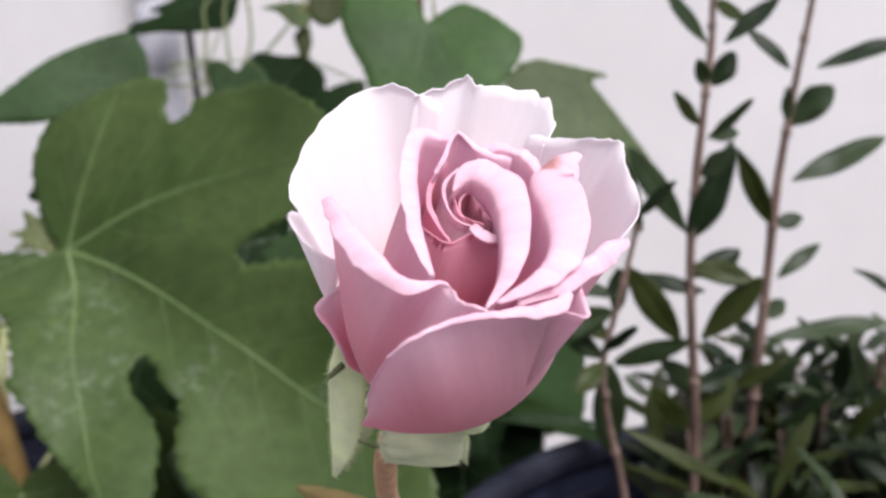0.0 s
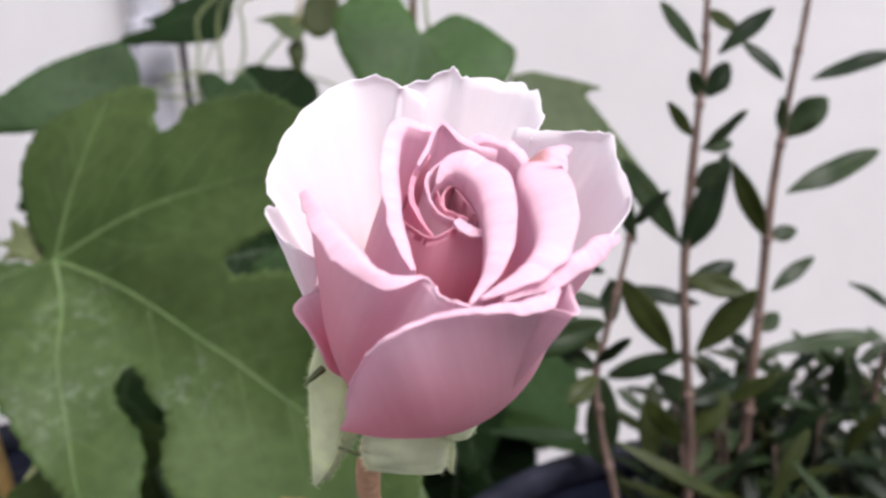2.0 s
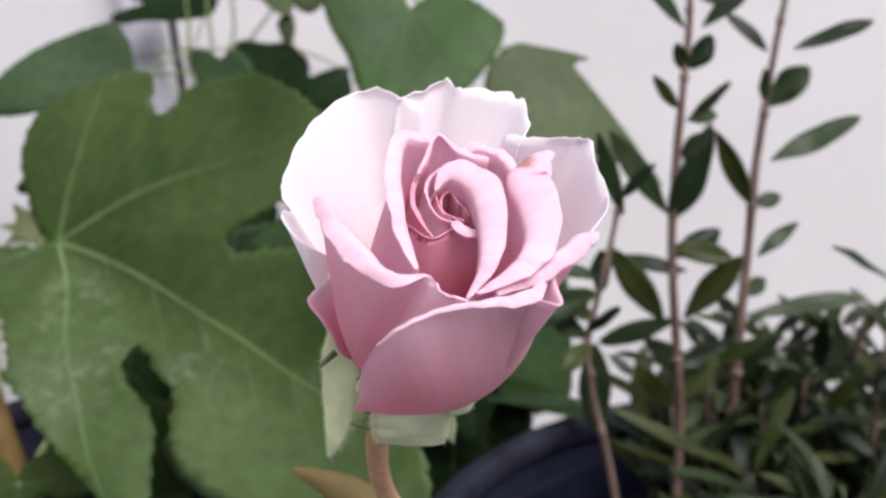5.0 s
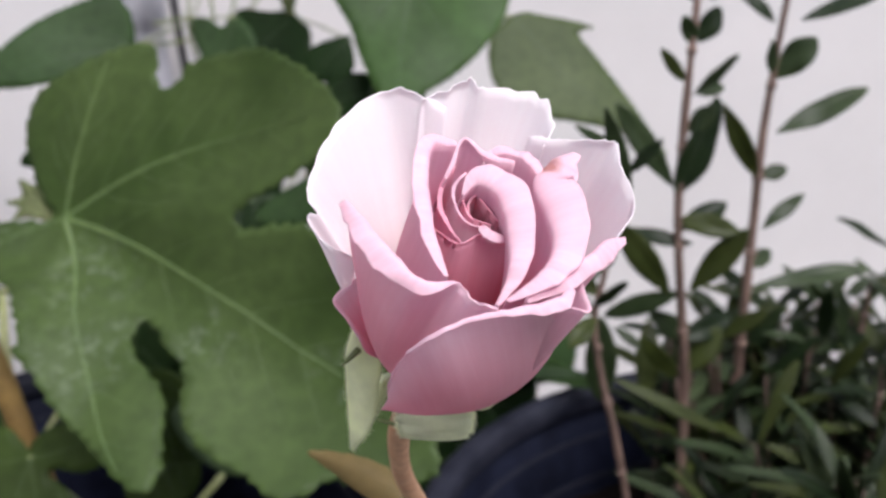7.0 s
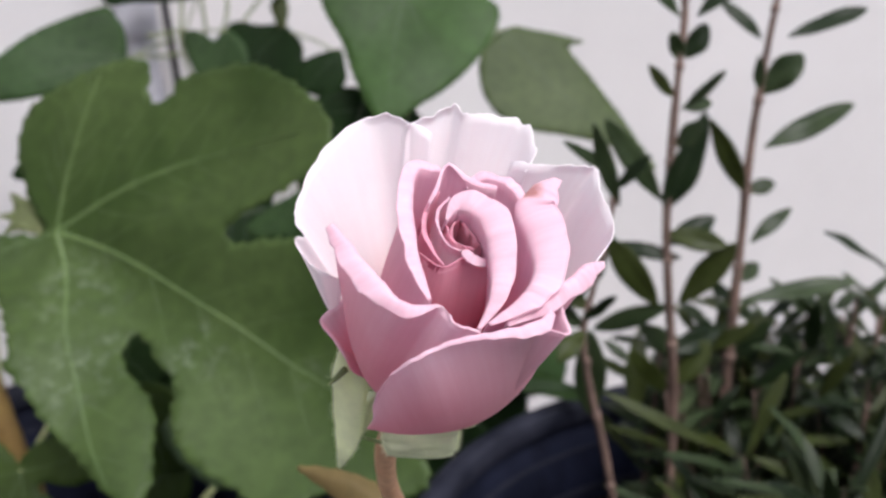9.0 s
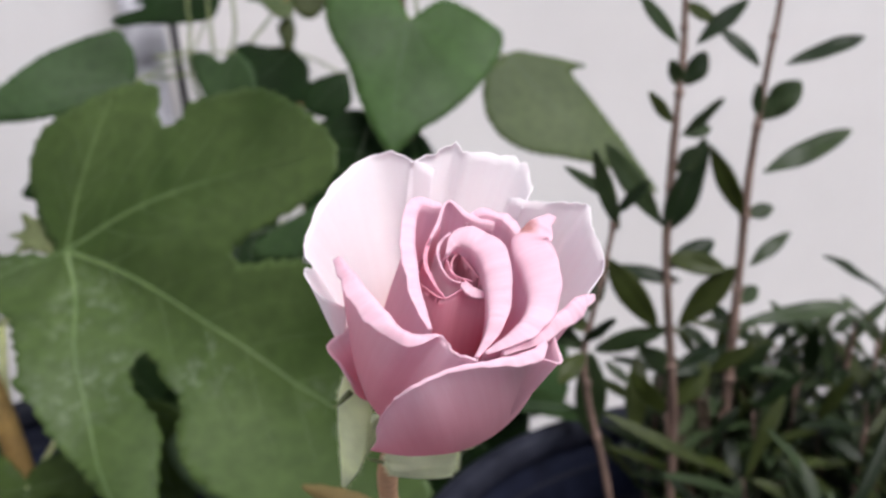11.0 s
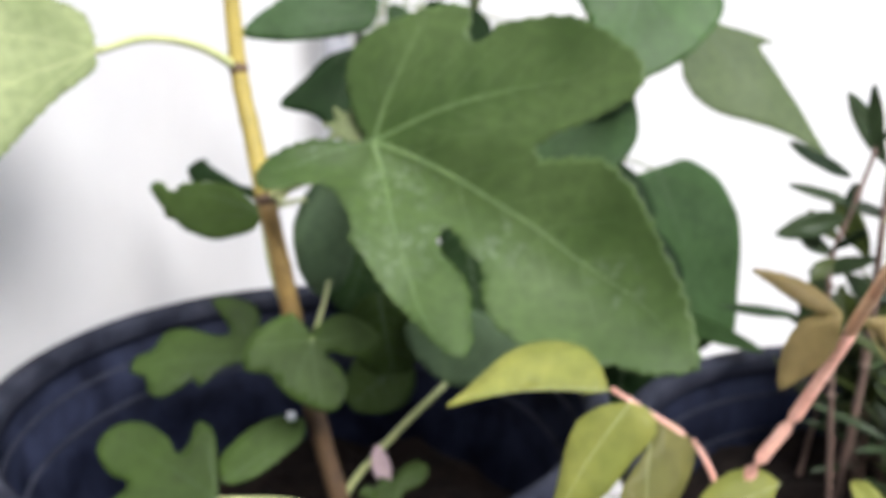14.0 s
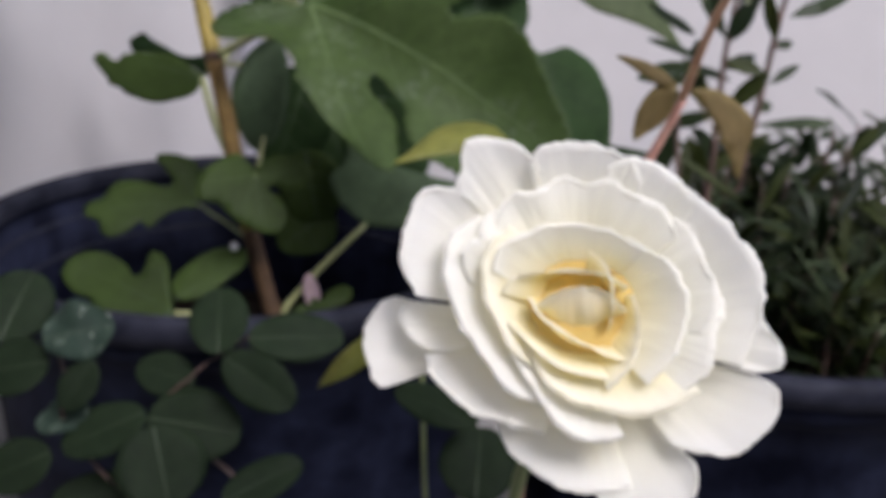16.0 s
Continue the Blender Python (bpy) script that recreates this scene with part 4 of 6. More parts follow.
def shrub_stem(points, radii, leaf_spec, seed):
    """An upright twig; leaf_spec rows give height along it, heading and rise in degrees, length, width."""
    tube("twig", points, radii, TWIG, shrub, 22, 8, "", 0.06, seed)
    path = spline(points, 101)
    for i, (h, head, rise, L, w) in enumerate(leaf_spec):
        c = path[round(h * 100)]
        d = Vector((math.cos(radians(head)) * math.cos(radians(rise)), math.sin(radians(head)) * math.cos(radians(rise)), math.sin(radians(rise))))
        side = Vector((-math.sin(radians(head)), math.cos(radians(head)), 0))
        nrm = side.cross(d) * -1
        if nrm.z < 0:
            nrm = -nrm
        nrm = nrm + Vector((0, -0.55, 0))
        q = random.Random(seed * 77 + i)
        simple_leaf(shrub, c + d * 0.002, c + d * L, w * q.uniform(0.72, 0.98), nrm + Vector((q.uniform(-0.4, 0.4), 0, q.uniform(-0.3, 0.3))), q.choice((SHRUB, SHRUB, SHRUB_PALE, SHRUB_OLIVE, SHRUB_OLIVE, SHRUB_DARK)), VEIN_DARK, q.uniform(0.05, 0.32), q.uniform(0.15, 0.6), q.uniform(0.03, 0.16),
                    q.uniform(0.46, 0.62), q.uniform(0.62, 0.85), 0.0, 4, seed * 50 + i, "leaf", "", 0.016)


def leafy_twig(points, radii, rows, seed):
    """An upright twig with its leaves: base, tip and width of each."""
    tube("twig", points, radii, TWIG, shrub, 30, 8, "", 0.10, seed)
    for i, (b, t, w) in enumerate(rows):
        q = random.Random(seed * 77 + i)
        simple_leaf(shrub, b, t, w * 1.12, (q.uniform(-0.5, 0.5), -0.75, q.uniform(0.1, 0.8)), q.choice((SHRUB, SHRUB, SHRUB_DARK, SHRUB_DARK, SHRUB_OLIVE)), VEIN_DARK, q.uniform(-0.10, 0.22), q.uniform(0.1, 0.45),
                    q.uniform(0.03, 0.10), q.uniform(0.46, 0.58), q.uniform(0.62, 0.8), 0.0, 4, seed * 50 + i, "leaf", "", 0.016)
    for i in range(len(points) - 1):
        joint = Vector(points[i]).lerp(Vector(points[i + 1]), 0.5)
        tube("node", [joint - Vector((0, 0, 0.002)), joint, joint + Vector((0, 0, 0.002))], [radii[i] * 0.9, radii[i] * 1.45, radii[i] * 0.9], TWIG, shrub, 6, 8, "", 0.05, seed + i)


leafy_twig([(0.112, 0.421, 0.292), (0.1185, 0.423, 0.370), (0.1207, 0.423, 0.4138), (0.1191, 0.423, 0.4547), (0.1187, 0.423, 0.496), (0.1232, 0.423, 0.5443), (0.1274, 0.423, 0.5784), (0.1283, 0.423, 0.5983), (0.131, 0.423, 0.66)],
           [0.0023, 0.0022, 0.0021, 0.0020, 0.0019, 0.0017, 0.0015, 0.0014, 0.001], [
    ((0.126, 0.423, 0.581), (0.108, 0.417, 0.603), 0.0067),
    ((0.128, 0.423, 0.564), (0.138, 0.424, 0.577), 0.0091),
    ((0.126, 0.423, 0.564), (0.122, 0.42, 0.576), 0.006),
    ((0.133, 0.423, 0.581), (0.155, 0.425, 0.598), 0.0072),
    ((0.128, 0.423, 0.598), (0.143, 0.426, 0.589), 0.0058),
    ((0.122, 0.423, 0.549), (0.11, 0.413, 0.564), 0.0048),
    ((0.128, 0.423, 0.544), (0.142, 0.411, 0.559), 0.0048),
    ((0.126, 0.423, 0.543), (0.141, 0.431, 0.544), 0.0067),
    ((0.123, 0.423, 0.527), (0.134, 0.417, 0.537), 0.0087),
    ((0.136, 0.423, 0.541), (0.121, 0.417, 0.5), 0.014),
    ((0.138, 0.423, 0.538), (0.156, 0.435, 0.503), 0.0082),
    ((0.117, 0.423, 0.503), (0.094, 0.422, 0.541), 0.0096),
    ((0.12, 0.423, 0.483), (0.142, 0.431, 0.49), 0.0106),
    ((0.114, 0.423, 0.454), (0.092, 0.422, 0.489), 0.0116),
], 1)
leafy_twig([(0.118, 0.424, 0.400), (0.1195, 0.424, 0.43), (0.1190, 0.424, 0.458)], [0.0012, 0.0012, 0.0008], [
    ((0.125, 0.423, 0.476), (0.094, 0.426, 0.485), 0.0072),
    ((0.123, 0.423, 0.454), (0.147, 0.415, 0.483), 0.0111),
    ((0.12, 0.423, 0.454), (0.085, 0.426, 0.444), 0.0087),
    ((0.12, 0.423, 0.431), (0.146, 0.432, 0.436), 0.0106),
    ((0.122, 0.423, 0.414), (0.138, 0.424, 0.433), 0.0106),
    ((0.102, 0.423, 0.402), (0.107, 0.429, 0.436), 0.0106),
    ((0.1, 0.423, 0.428), (0.09, 0.427, 0.438), 0.0048),
    ((0.119, 0.423, 0.488), (0.142, 0.413, 0.484), 0.0096),
], 5)
leafy_twig([(0.150, 0.452, 0.292)] + [(0.1538, 0.456, 0.3804), (0.1586, 0.456, 0.4394), (0.162, 0.456, 0.4757), (0.1653, 0.456, 0.513), (0.173, 0.456, 0.562), (0.179, 0.456, 0.5941)] + [(0.188, 0.456, 0.66)],
           [0.0027, 0.0026, 0.0024, 0.0022, 0.0020, 0.0017, 0.0014, 0.001], [
    ((0.182, 0.456, 0.565), (0.22, 0.462, 0.575), 0.0083),
    ((0.17, 0.456, 0.565), (0.155, 0.458, 0.585), 0.0062),
    ((0.171, 0.456, 0.54), (0.186, 0.451, 0.558), 0.013),
    ((0.17, 0.456, 0.542), (0.164, 0.445, 0.56), 0.0057),
    ((0.172, 0.456, 0.515), (0.215, 0.465, 0.529), 0.0104),
    ((0.164, 0.456, 0.495), (0.177, 0.455, 0.498), 0.0073),
    ((0.166, 0.456, 0.469), (0.187, 0.461, 0.485), 0.0067),
    ((0.161, 0.456, 0.45), (0.174, 0.465, 0.456), 0.0078),
    ((0.159, 0.456, 0.439), (0.221, 0.461, 0.445), 0.0093),
    ((0.159, 0.456, 0.421), (0.182, 0.466, 0.423), 0.0073),
    ((0.158, 0.456, 0.404), (0.173, 0.453, 0.422), 0.0088),
    ((0.156, 0.456, 0.44), (0.15, 0.463, 0.447), 0.0062),
], 2)
leafy_twig([(0.092, 0.366, 0.292), (0.083, 0.364, 0.38), (0.0778, 0.362, 0.4223), (0.0737, 0.362, 0.4465), (0.0720, 0.362, 0.4700), (0.0770, 0.362, 0.4900), (0.0838, 0.362, 0.5150), (0.0870, 0.362, 0.530)],
           [0.0017, 0.0016, 0.0015, 0.0014, 0.0013, 0.0012, 0.0011, 0.0008], [
    ((0.0774, 0.362, 0.4908), (0.0796, 0.3609, 0.5074), 0.0075),
    ((0.073, 0.362, 0.4732), (0.0598, 0.373, 0.4798), 0.0070),
    ((0.073, 0.362, 0.4809), (0.062, 0.3719, 0.4919), 0.0083),
    ((0.073, 0.362, 0.4721), (0.0609, 0.351, 0.4666), 0.0075),
    ((0.0876, 0.362, 0.5327), (0.067, 0.355, 0.5478), 0.0041),
    ((0.0763, 0.362, 0.5107), (0.0428, 0.355, 0.5267), 0.0065),
    ((0.0815, 0.362, 0.4966), (0.0497, 0.355, 0.51), 0.0056),
    ((0.0761, 0.362, 0.4917), (0.0418, 0.355, 0.4857), 0.0105),
    ((0.0876, 0.362, 0.5208), (0.0775, 0.355, 0.5534), 0.0059),
    ((0.0716, 0.362, 0.4756), (0.0837, 0.355, 0.4886), 0.0051),
    ((0.0863, 0.362, 0.5268), (0.0972, 0.355, 0.54), 0.0042),
], 3)
leafy_twig([(0.196, 0.445, 0.295), (0.204, 0.452, 0.377), (0.212, 0.452, 0.405), (0.217, 0.452, 0.438)], [0.0022, 0.002, 0.0016, 0.001], [
    ((0.194, 0.452, 0.41), (0.195, 0.443, 0.44), 0.0077),
    ((0.199, 0.452, 0.427), (0.186, 0.445, 0.441), 0.0046),
    ((0.183, 0.452, 0.381), (0.185, 0.463, 0.419), 0.0118),
    ((0.204, 0.452, 0.409), (0.205, 0.45, 0.436), 0.0072),
    ((0.206, 0.452, 0.432), (0.218, 0.455, 0.439), 0.0057),
    ((0.199, 0.452, 0.404), (0.213, 0.447, 0.414), 0.0062),
], 4)
# leaves standing low before the stems
for i, (b, t, w) in enumerate((((0.078, 0.400, 0.415), (0.079, 0.390, 0.456), 0.0140), ((0.082, 0.385, 0.433), (0.127, 0.375, 0.408), 0.0058), ((0.140, 0.440, 0.422), (0.161, 0.430, 0.438), 0.0079),
                               ((0.137, 0.440, 0.413), (0.109, 0.430, 0.442), 0.0120), ((0.127, 0.440, 0.422), (0.140, 0.430, 0.440), 0.0094), ((0.116, 0.420, 0.413), (0.100, 0.410, 0.437), 0.0089),
                               ((0.159, 0.460, 0.411), (0.175, 0.450, 0.429), 0.0087), ((0.157, 0.420, 0.410), (0.177, 0.410, 0.432), 0.0055), ((0.191, 0.430, 0.397), (0.203, 0.420, 0.424), 0.0062))):
    simple_leaf(shrub, b, t, w, (0.3 * math.sin(i * 2.1), -0.8, 0.4 + 0.2 * math.sin(i)), (SHRUB, SHRUB_DARK, SHRUB_OLIVE)[i % 3] if i != 1 else SHRUB_OLIVE, VEIN_DARK, 0.12, 0.25, 0.06, 0.5, 0.7, 0.0, 4, 640 + i, "leaf", "", 0.014)
    if i > 1:
        tube("twig", [Vector(b), (b[0] + 0.006, b[1] + 0.010, 0.35), (b[0] + 0.014, b[1] + 0.016, 0.292)], [0.0005, 0.0007, 0.0009], TWIG, shrub, 10, 6)
# headings: 0 to the right, 90 to the wall, 180 to the left, 270 to the front
simple_leaf(shrub, (0.0739, 0.400, 0.428), (0.0311, 0.400, 0.4345), 0.0062, (0, -0.7, 0.7), TALL_MID, VEIN_DARK, 0.05, 0.3, 0.0, 0.5, 0.8, 0.0, 0, 77, "leaf", "", 0.02)
# a few taller shoots at the back of the clump
qrnd = random.Random(31)
for k, (x, y, top) in enumerate(((0.235, 0.452, 0.425), (0.262, 0.430, 0.440), (0.196, 0.500, 0.405), (0.150, 0.492, 0.395), (0.250, 0.380, 0.405), (0.212, 0.420, 0.395),
                                 (0.275, 0.455, 0.430), (0.285, 0.420, 0.415), (0.245, 0.470, 0.440), (0.265, 0.400, 0.400), (0.190, 0.450, 0.410), (0.225, 0.440, 0.430),
                                 (0.160, 0.475, 0.408), (0.180, 0.490, 0.412), (0.205, 0.480, 0.416), (0.228, 0.490, 0.410), (0.145, 0.470, 0.400), (0.250, 0.495, 0.412), (0.170, 0.500, 0.418), (0.128, 0.480, 0.405))):
    spec = [(0.30 + 0.68 * j / 13, (j % 2) * 180 + (j // 2 % 2) * 90 + qrnd.uniform(-30, 30), qrnd.uniform(10, 60), qrnd.uniform(0.026, 0.046), qrnd.uniform(0.006, 0.0095)) for j in range(14)]
    shrub_stem([(x - 0.02, y - 0.01, 0.292), (x - 0.008, y, 0.35), (x, y + 0.004, top)], [0.0018, 0.0014, 0.0008], spec, 60 + k)
srnd = random.Random(9)
for k in range(70):
    a = srnd.uniform(0, math.tau)
    r = 0.03 + 0.085 * srnd.random()
    x, y = 0.170 + r * math.cos(a) * 0.8, 0.405 + r * math.sin(a)
    if x < 0.140:
        x = 0.30 - 0.6 * x
    hgt = srnd.uniform(0.04, 0.115)
    lean = (srnd.uniform(-0.03, 0.03), srnd.uniform(-0.03, 0.02))
    spec = []
    for j in range(12):
        spec.append((0.25 + 0.72 * j / 11, srnd.uniform(0, 360), srnd.uniform(15, 72), srnd.uniform(0.028, 0.052), srnd.uniform(0.0055, 0.009)))
    shrub_stem([(x, y, 0.292), (x + lean[0] * 0.4, y + lean[1] * 0.4, 0.295 + hgt * 0.5), (x + lean[0], y + lean[1], 0.295 + hgt)], [0.0012, 0.0009, 0.0005], spec, 10 + k)


# ---- roses ----
def petal(flower, rim, cup, mat, lip=(0.4,), roll=100.0, scallop=0.3, ripple=0.25, seed=0, label="", foot=1.0, claw=0.35, wrap=None, lean=0.45, swell=0.35, fine=1.0, seat=0.42):
    """One petal of a bloom, in the bloom's own axes (z along its axis), in millimetres. rim: (degrees round the axis, radius, height) along the petal's crest;
    cup: the belly's radius; lip: widths along the crest of the margin that is folded out beyond it, turned by roll degrees; scallop, ripple: how
    uneven the margin runs along and across; wrap: the stretch of degrees that the belly covers; seat: how wide its foot stands, of cup."""
    rnd = random.Random(seed)
    p1, p2, p3 = rnd.uniform(0, 60), rnd.uniform(0, 60), rnd.uniform(0, 60)
    nb, nl, ns = 26, 10, 65
    crest = spline([(r * math.cos(radians(a)), r * math.sin(radians(a)), z) for a, r, z in rim], ns)
    lips = spline([(w, 0, 0) for w in (list(lip) if len(lip) > 1 else [lip[0]] * 3)], ns)
    w0, w1 = wrap or (rim[0][0], rim[-1][0])
    turn = 1.0 if w1 > w0 else -1.0
    size = sum((crest[j + 1] - crest[j]).length for j in range(ns - 1))
    bottom = []
    for j in range(ns):
        s = j / (ns - 1)
        a, c = radians(w0 + (w1 - w0) * s), radians((w0 + w1) / 2 + (w1 - w0) * (s - 0.5) * claw)
        bottom.append((Vector((seat * cup * math.cos(c), seat * cup * math.sin(c), foot)), Vector((cup * math.cos(a), cup * math.sin(a), 0))))
    verts, uvs = [], []
    cols = []
    for j in range(ns):
        s = 2 * j / (ns - 1) - 1
        run = size * s / 2
        end = 1 - abs(s) ** 8
        top = crest[j].copy()
        jag = noise.noise((run * 0.30 * fine + p1, p2, 0)) + 0.9 * noise.noise((run * 0.85 * fine, p1, p3)) + 0.55 * noise.noise((run * 2.1 * fine, p3, p1))
        b0, out = bottom[j]
        rise = top.z - foot
        b1 = out + Vector((0, 0, foot + 0.24 * rise))
        b2 = top.lerp(b1, lean)
        b2.z = max(b2.z, foot + 0.60 * rise)
        up = (top - b2).normalized()
        top += up * scallop * jag * end
        side = (crest[min(j + 1, ns - 1)] - crest[max(j - 1, 0)]).normalized() * turn
        over = side.cross(up).normalized()
        col = []
        for i in range(nb):
            t = i / (nb - 1)
            q = b0 * (1 - t) ** 3 + b1 * 3 * t * (1 - t) ** 2 + b2 * 3 * t * t * (1 - t) + top * t ** 3
            dent = swell * noise.noise((s * 1.7, t * 2.0, p2)) + 0.30 * swell * noise.noise((s * 5.0, t * 1.6, p3)) + 0.10 * swell * noise.noise((s * 13.0, t * 2.4, p1))
            col.append((q + over * dent * math.sin(math.pi * min(1, t * 1.1) * 0.5) * (1 - 0.5 * t), t * 0.8))
        width = max(0.05, lips[j][0]) * (1 + 0.28 * noise.noise((run * 0.45 * fine, p3, 9)) * min(1, 2 * scallop))
        bend = radians(roll) * (1 + 0.22 * noise.noise((run * 0.35 * fine, p2, 5)))
        q = top.copy()
        for k in range(1, nl + 1):
            f = k / nl
            phi = bend * (1 - math.exp(-4.5 * f)) / 0.989
            ahead, flat = up * math.cos(phi) + over * math.sin(phi), over * math.cos(phi) - up * math.sin(phi)
            q = q + ahead * width / nl
            wave = ripple * f * f * end * min(1.0, width) * (noise.noise((run * 0.42 * fine, p3, 7)) + 0.5 * noise.noise((run * 1.1 * fine, p2, 7)))
            col.append((q + flat * wave, 0.8 + 0.2 * f))
        cols.append(col)
    for i in range(nb + nl):
        for j in range(ns):
            q, v = cols[j][i]
            verts.append(q * MM)
            uvs.append((j / (ns - 1), v))
    ob = mesh_object("petal", verts, grid_faces(nb + nl, ns), mat, flower, label, True, uvs)
    thicken(ob, 0.00012)
    return ob


def bloom_matrix(base, top, right=(1, 0, 0)):
    z = (Vector(top) - Vector(base)).normalized()
    x = Vector(right)
    x = (x - z * x.dot(z)).normalized()
    y = z.cross(x)
    m = Matrix((x, y, z)).transposed().to_4x4()
    m.translation = base
    return m


def hip(flower_parent, m, r, mat):
    """The green cup under a bloom, carrying its petals."""
    prof = [(0.0008, -0.5), (0.45, -0.42), (0.75, -0.2), (0.85, 0.05), (0.80, 0.25), (0.4, 0.32), (0.01, 0.33)]
    n = 20
    verts = [(a * r * math.cos(math.tau * k / n), a * r * math.sin(math.tau * k / n), b * r * 1.4) for a, b in prof for k in range(n)]
    ob = mesh_object("flower", verts, grid_faces(len(prof), n, True), mat, flower_parent)
    ob.matrix_local = Matrix.Translation(-flower_parent.location) @ m
    return ob


pink = thing("pink_rose", (-0.02, 0.23, 0.0), "rose with one half-open pale pink bloom on a reddish stem", "rose", "roses")
PB, PT = (0.0212, 0.1366, 0.5638), (0.0290, 0.1220, 0.5890)
pm = bloom_matrix(PB, PT)
pf = hip(pink, pm, 0.0046, SEPAL)
pf["label"] = "half-open pink rose bloom with pale outer petals"


def pink_petal(rim, cup, mat, lip, roll=100.0, scallop=0.3, ripple=0.25, seed=0, label="", **more):
    petal(pf, [(a, r, z - 12.2) for a, r, z in rim], cup, mat, lip, roll, scallop, ripple, seed, label, **more)


# outer petals, front and left, then the paler ones at the back and right, with the light on them put into their colour
pink_petal([(-119, 14.4, 24.0), (-119, 15.0, 31.0), (-110, 17.0, 40.5), (-98, 15.1, 43.0), (-79, 14.2, 44.0), (-62, 14.1, 44.0), (-52, 13.7, 44.0)], 15.0, PINK_OUTER,
           (0.2, 0.4, 0.4, 0.5, 0.9, 1.6, 0.8), 115, 0.35, 0.5, 1, "broad pink outer petal with a rolled rim", foot=7.6, wrap=(-124, -14), seat=0.72, claw=0.8)
pink_petal([(163, 14.0, 38.0), (185, 11.3, 40.0), (212, 10.3, 41.0), (236, 11.1, 41.4), (256, 10.1, 42.0), (264, 12.2, 42.6), (275, 13.5, 43.0)], 11.4, PINK_OUTER,
           (1.0, 2.2, 2.8, 1.9, 0.2, 0.2, 0.2), 135, 0.35, 0.6, 2, "pink outer petal with a wide rolled rim", foot=2.2, wrap=(160, 268))
pink_petal([(159, 12.2, 28.0), (163, 10.9, 26.0), (170, 13.4, 22.8), (178, 11.2, 21.0), (188, 9.9, 20.0)], 8.6, PINK_OUTER, (0.3, 0.5, 0.3, 0.3, 0.2), 60, 0.2, 0.4, 3, "small pointed outer petal", foot=1.6)
pink_petal([(96, 18.6, 40.5), (105, 19.5, 41.5), (116, 22.4, 41.0), (134, 21.1, 39.0), (149, 20.1, 36.5), (157, 19.1, 34.5), (161, 17.3, 34.2), (164, 17.9, 33.4), (166, 16.6, 32.0),
            (168, 14.4, 31.0), (162, 11.8, 29.0)], 12.2, PINK_LIT, (0.15,), 30, 0.75, 0.3, 4, "pale pink outer petal with light put into its colour, wide open", wrap=(92, 172), fine=0.6)
pink_petal([(51, 13.1, 43.2), (54, 16.5, 44.0), (62, 19.3, 44.4), (70, 20.0, 44.2), (84, 19.4, 43.6), (89, 21.0, 43.4), (95, 20.4, 42.4), (106, 19.2, 41.4)], 12.0, PINK_LIT, (0.15,), 30, 0.95, 0.35, 5, "pale pink back petal with light put into its colour", wrap=(44, 112), fine=0.6)
pink_petal([(-14, 14.8, 44.0), (-3, 16.4, 45.0), (4, 16.7, 45.6), (17, 16.1, 46.4), (28, 17.4, 46.8), (33, 16.2, 46.2), (44, 14.2, 44.8), (60, 13.6, 43.2)], 12.0, PINK_LIT, (0.15,), 30, 0.4, 0.25, 6, "pale pink outer petal with light put into its colour", wrap=(-24, 62))
pink_petal([(-73, 12.9, 43.4), (-54, 12.5, 44.2), (-33, 12.9, 45.0), (-22, 13.8, 45.4), (-18, 15.4, 45.4)], 12.4, PINK, (0.6, 1.5, 2.2, 2.0, 0.8), 125, 0.3, 0.8, 7, "pink outer petal with a ruffled rim", wrap=(-76, -8), seat=0.6, claw=0.7, foot=3.0)
pink_petal([(-68, 13.7, 41.6), (-58, 13.9, 42.4), (-51, 16.3, 42.6), (-46, 14.2, 43.2), (-40, 13.0, 43.4)], 12.8, PINK_OUTER, (0.3,), 60, 0.25, 0.4, 19, "small pointed petal tip under the rim", foot=1.6)
# middle petals
pink_petal([(-81, 12.5, 43.0), (-64, 11.3, 44.4), (-46, 9.8, 45.2), (-22, 7.2, 45.4), (21, 6.3, 45.0), (36, 9.8, 44.8), (37, 13.7, 44.6)], 10.4, PINK_SPOT,
           (0.6, 2.4, 3.4, 4.4, 4.4, 3.6, 1.6), 84, 0.4, 0.45, 8, "pink petal with a brown spot", wrap=(-84, 42))
pink_petal([(107, 7.5, 44.8), (126, 8.3, 45.0), (150, 6.2, 44.0), (195, 5.1, 42.8), (230, 6.5, 42.0), (249, 9.3, 41.6)], 9.4, PINK, (0.6, 1.4, 2.0, 2.0, 1.6, 0.4), 100, 0.35, 0.5, 9, wrap=(100, 256))
pink_petal([(53, 7.0, 44.4), (81, 5.9, 44.8), (102, 7.4, 45.7), (120, 5.1, 44.6), (140, 4.4, 43.8)], 8.4, PINK, (0.4, 0.6, 0.3, 0.5, 0.4), 80, 0.25, 0.3, 10)
pink_petal([(18, 7.5, 44.6), (40, 7.5, 45.2), (56, 7.5, 45.0), (71, 6.7, 44.6), (81, 5.7, 44.0)], 8.6, PINK, (0.8, 1.2, 1.4, 1.0, 0.5), 100, 0.3, 0.4, 11)
pink_petal([(-85, 12.7, 42.4), (-77, 9.9, 43.4), (-69, 7.2, 44.2), (-52, 3.9, 44.8), (0, 1.4, 45.2), (100, 1.5, 44.8), (165, 1.8, 44.0)], 6.6, PINK,
           (0.3, 1.8, 2.6, 3.2, 3.4, 2.0, 0.2), 88, 0.25, 0.4, 12, "pink petal rolled over the heart", wrap=(-88, 130))
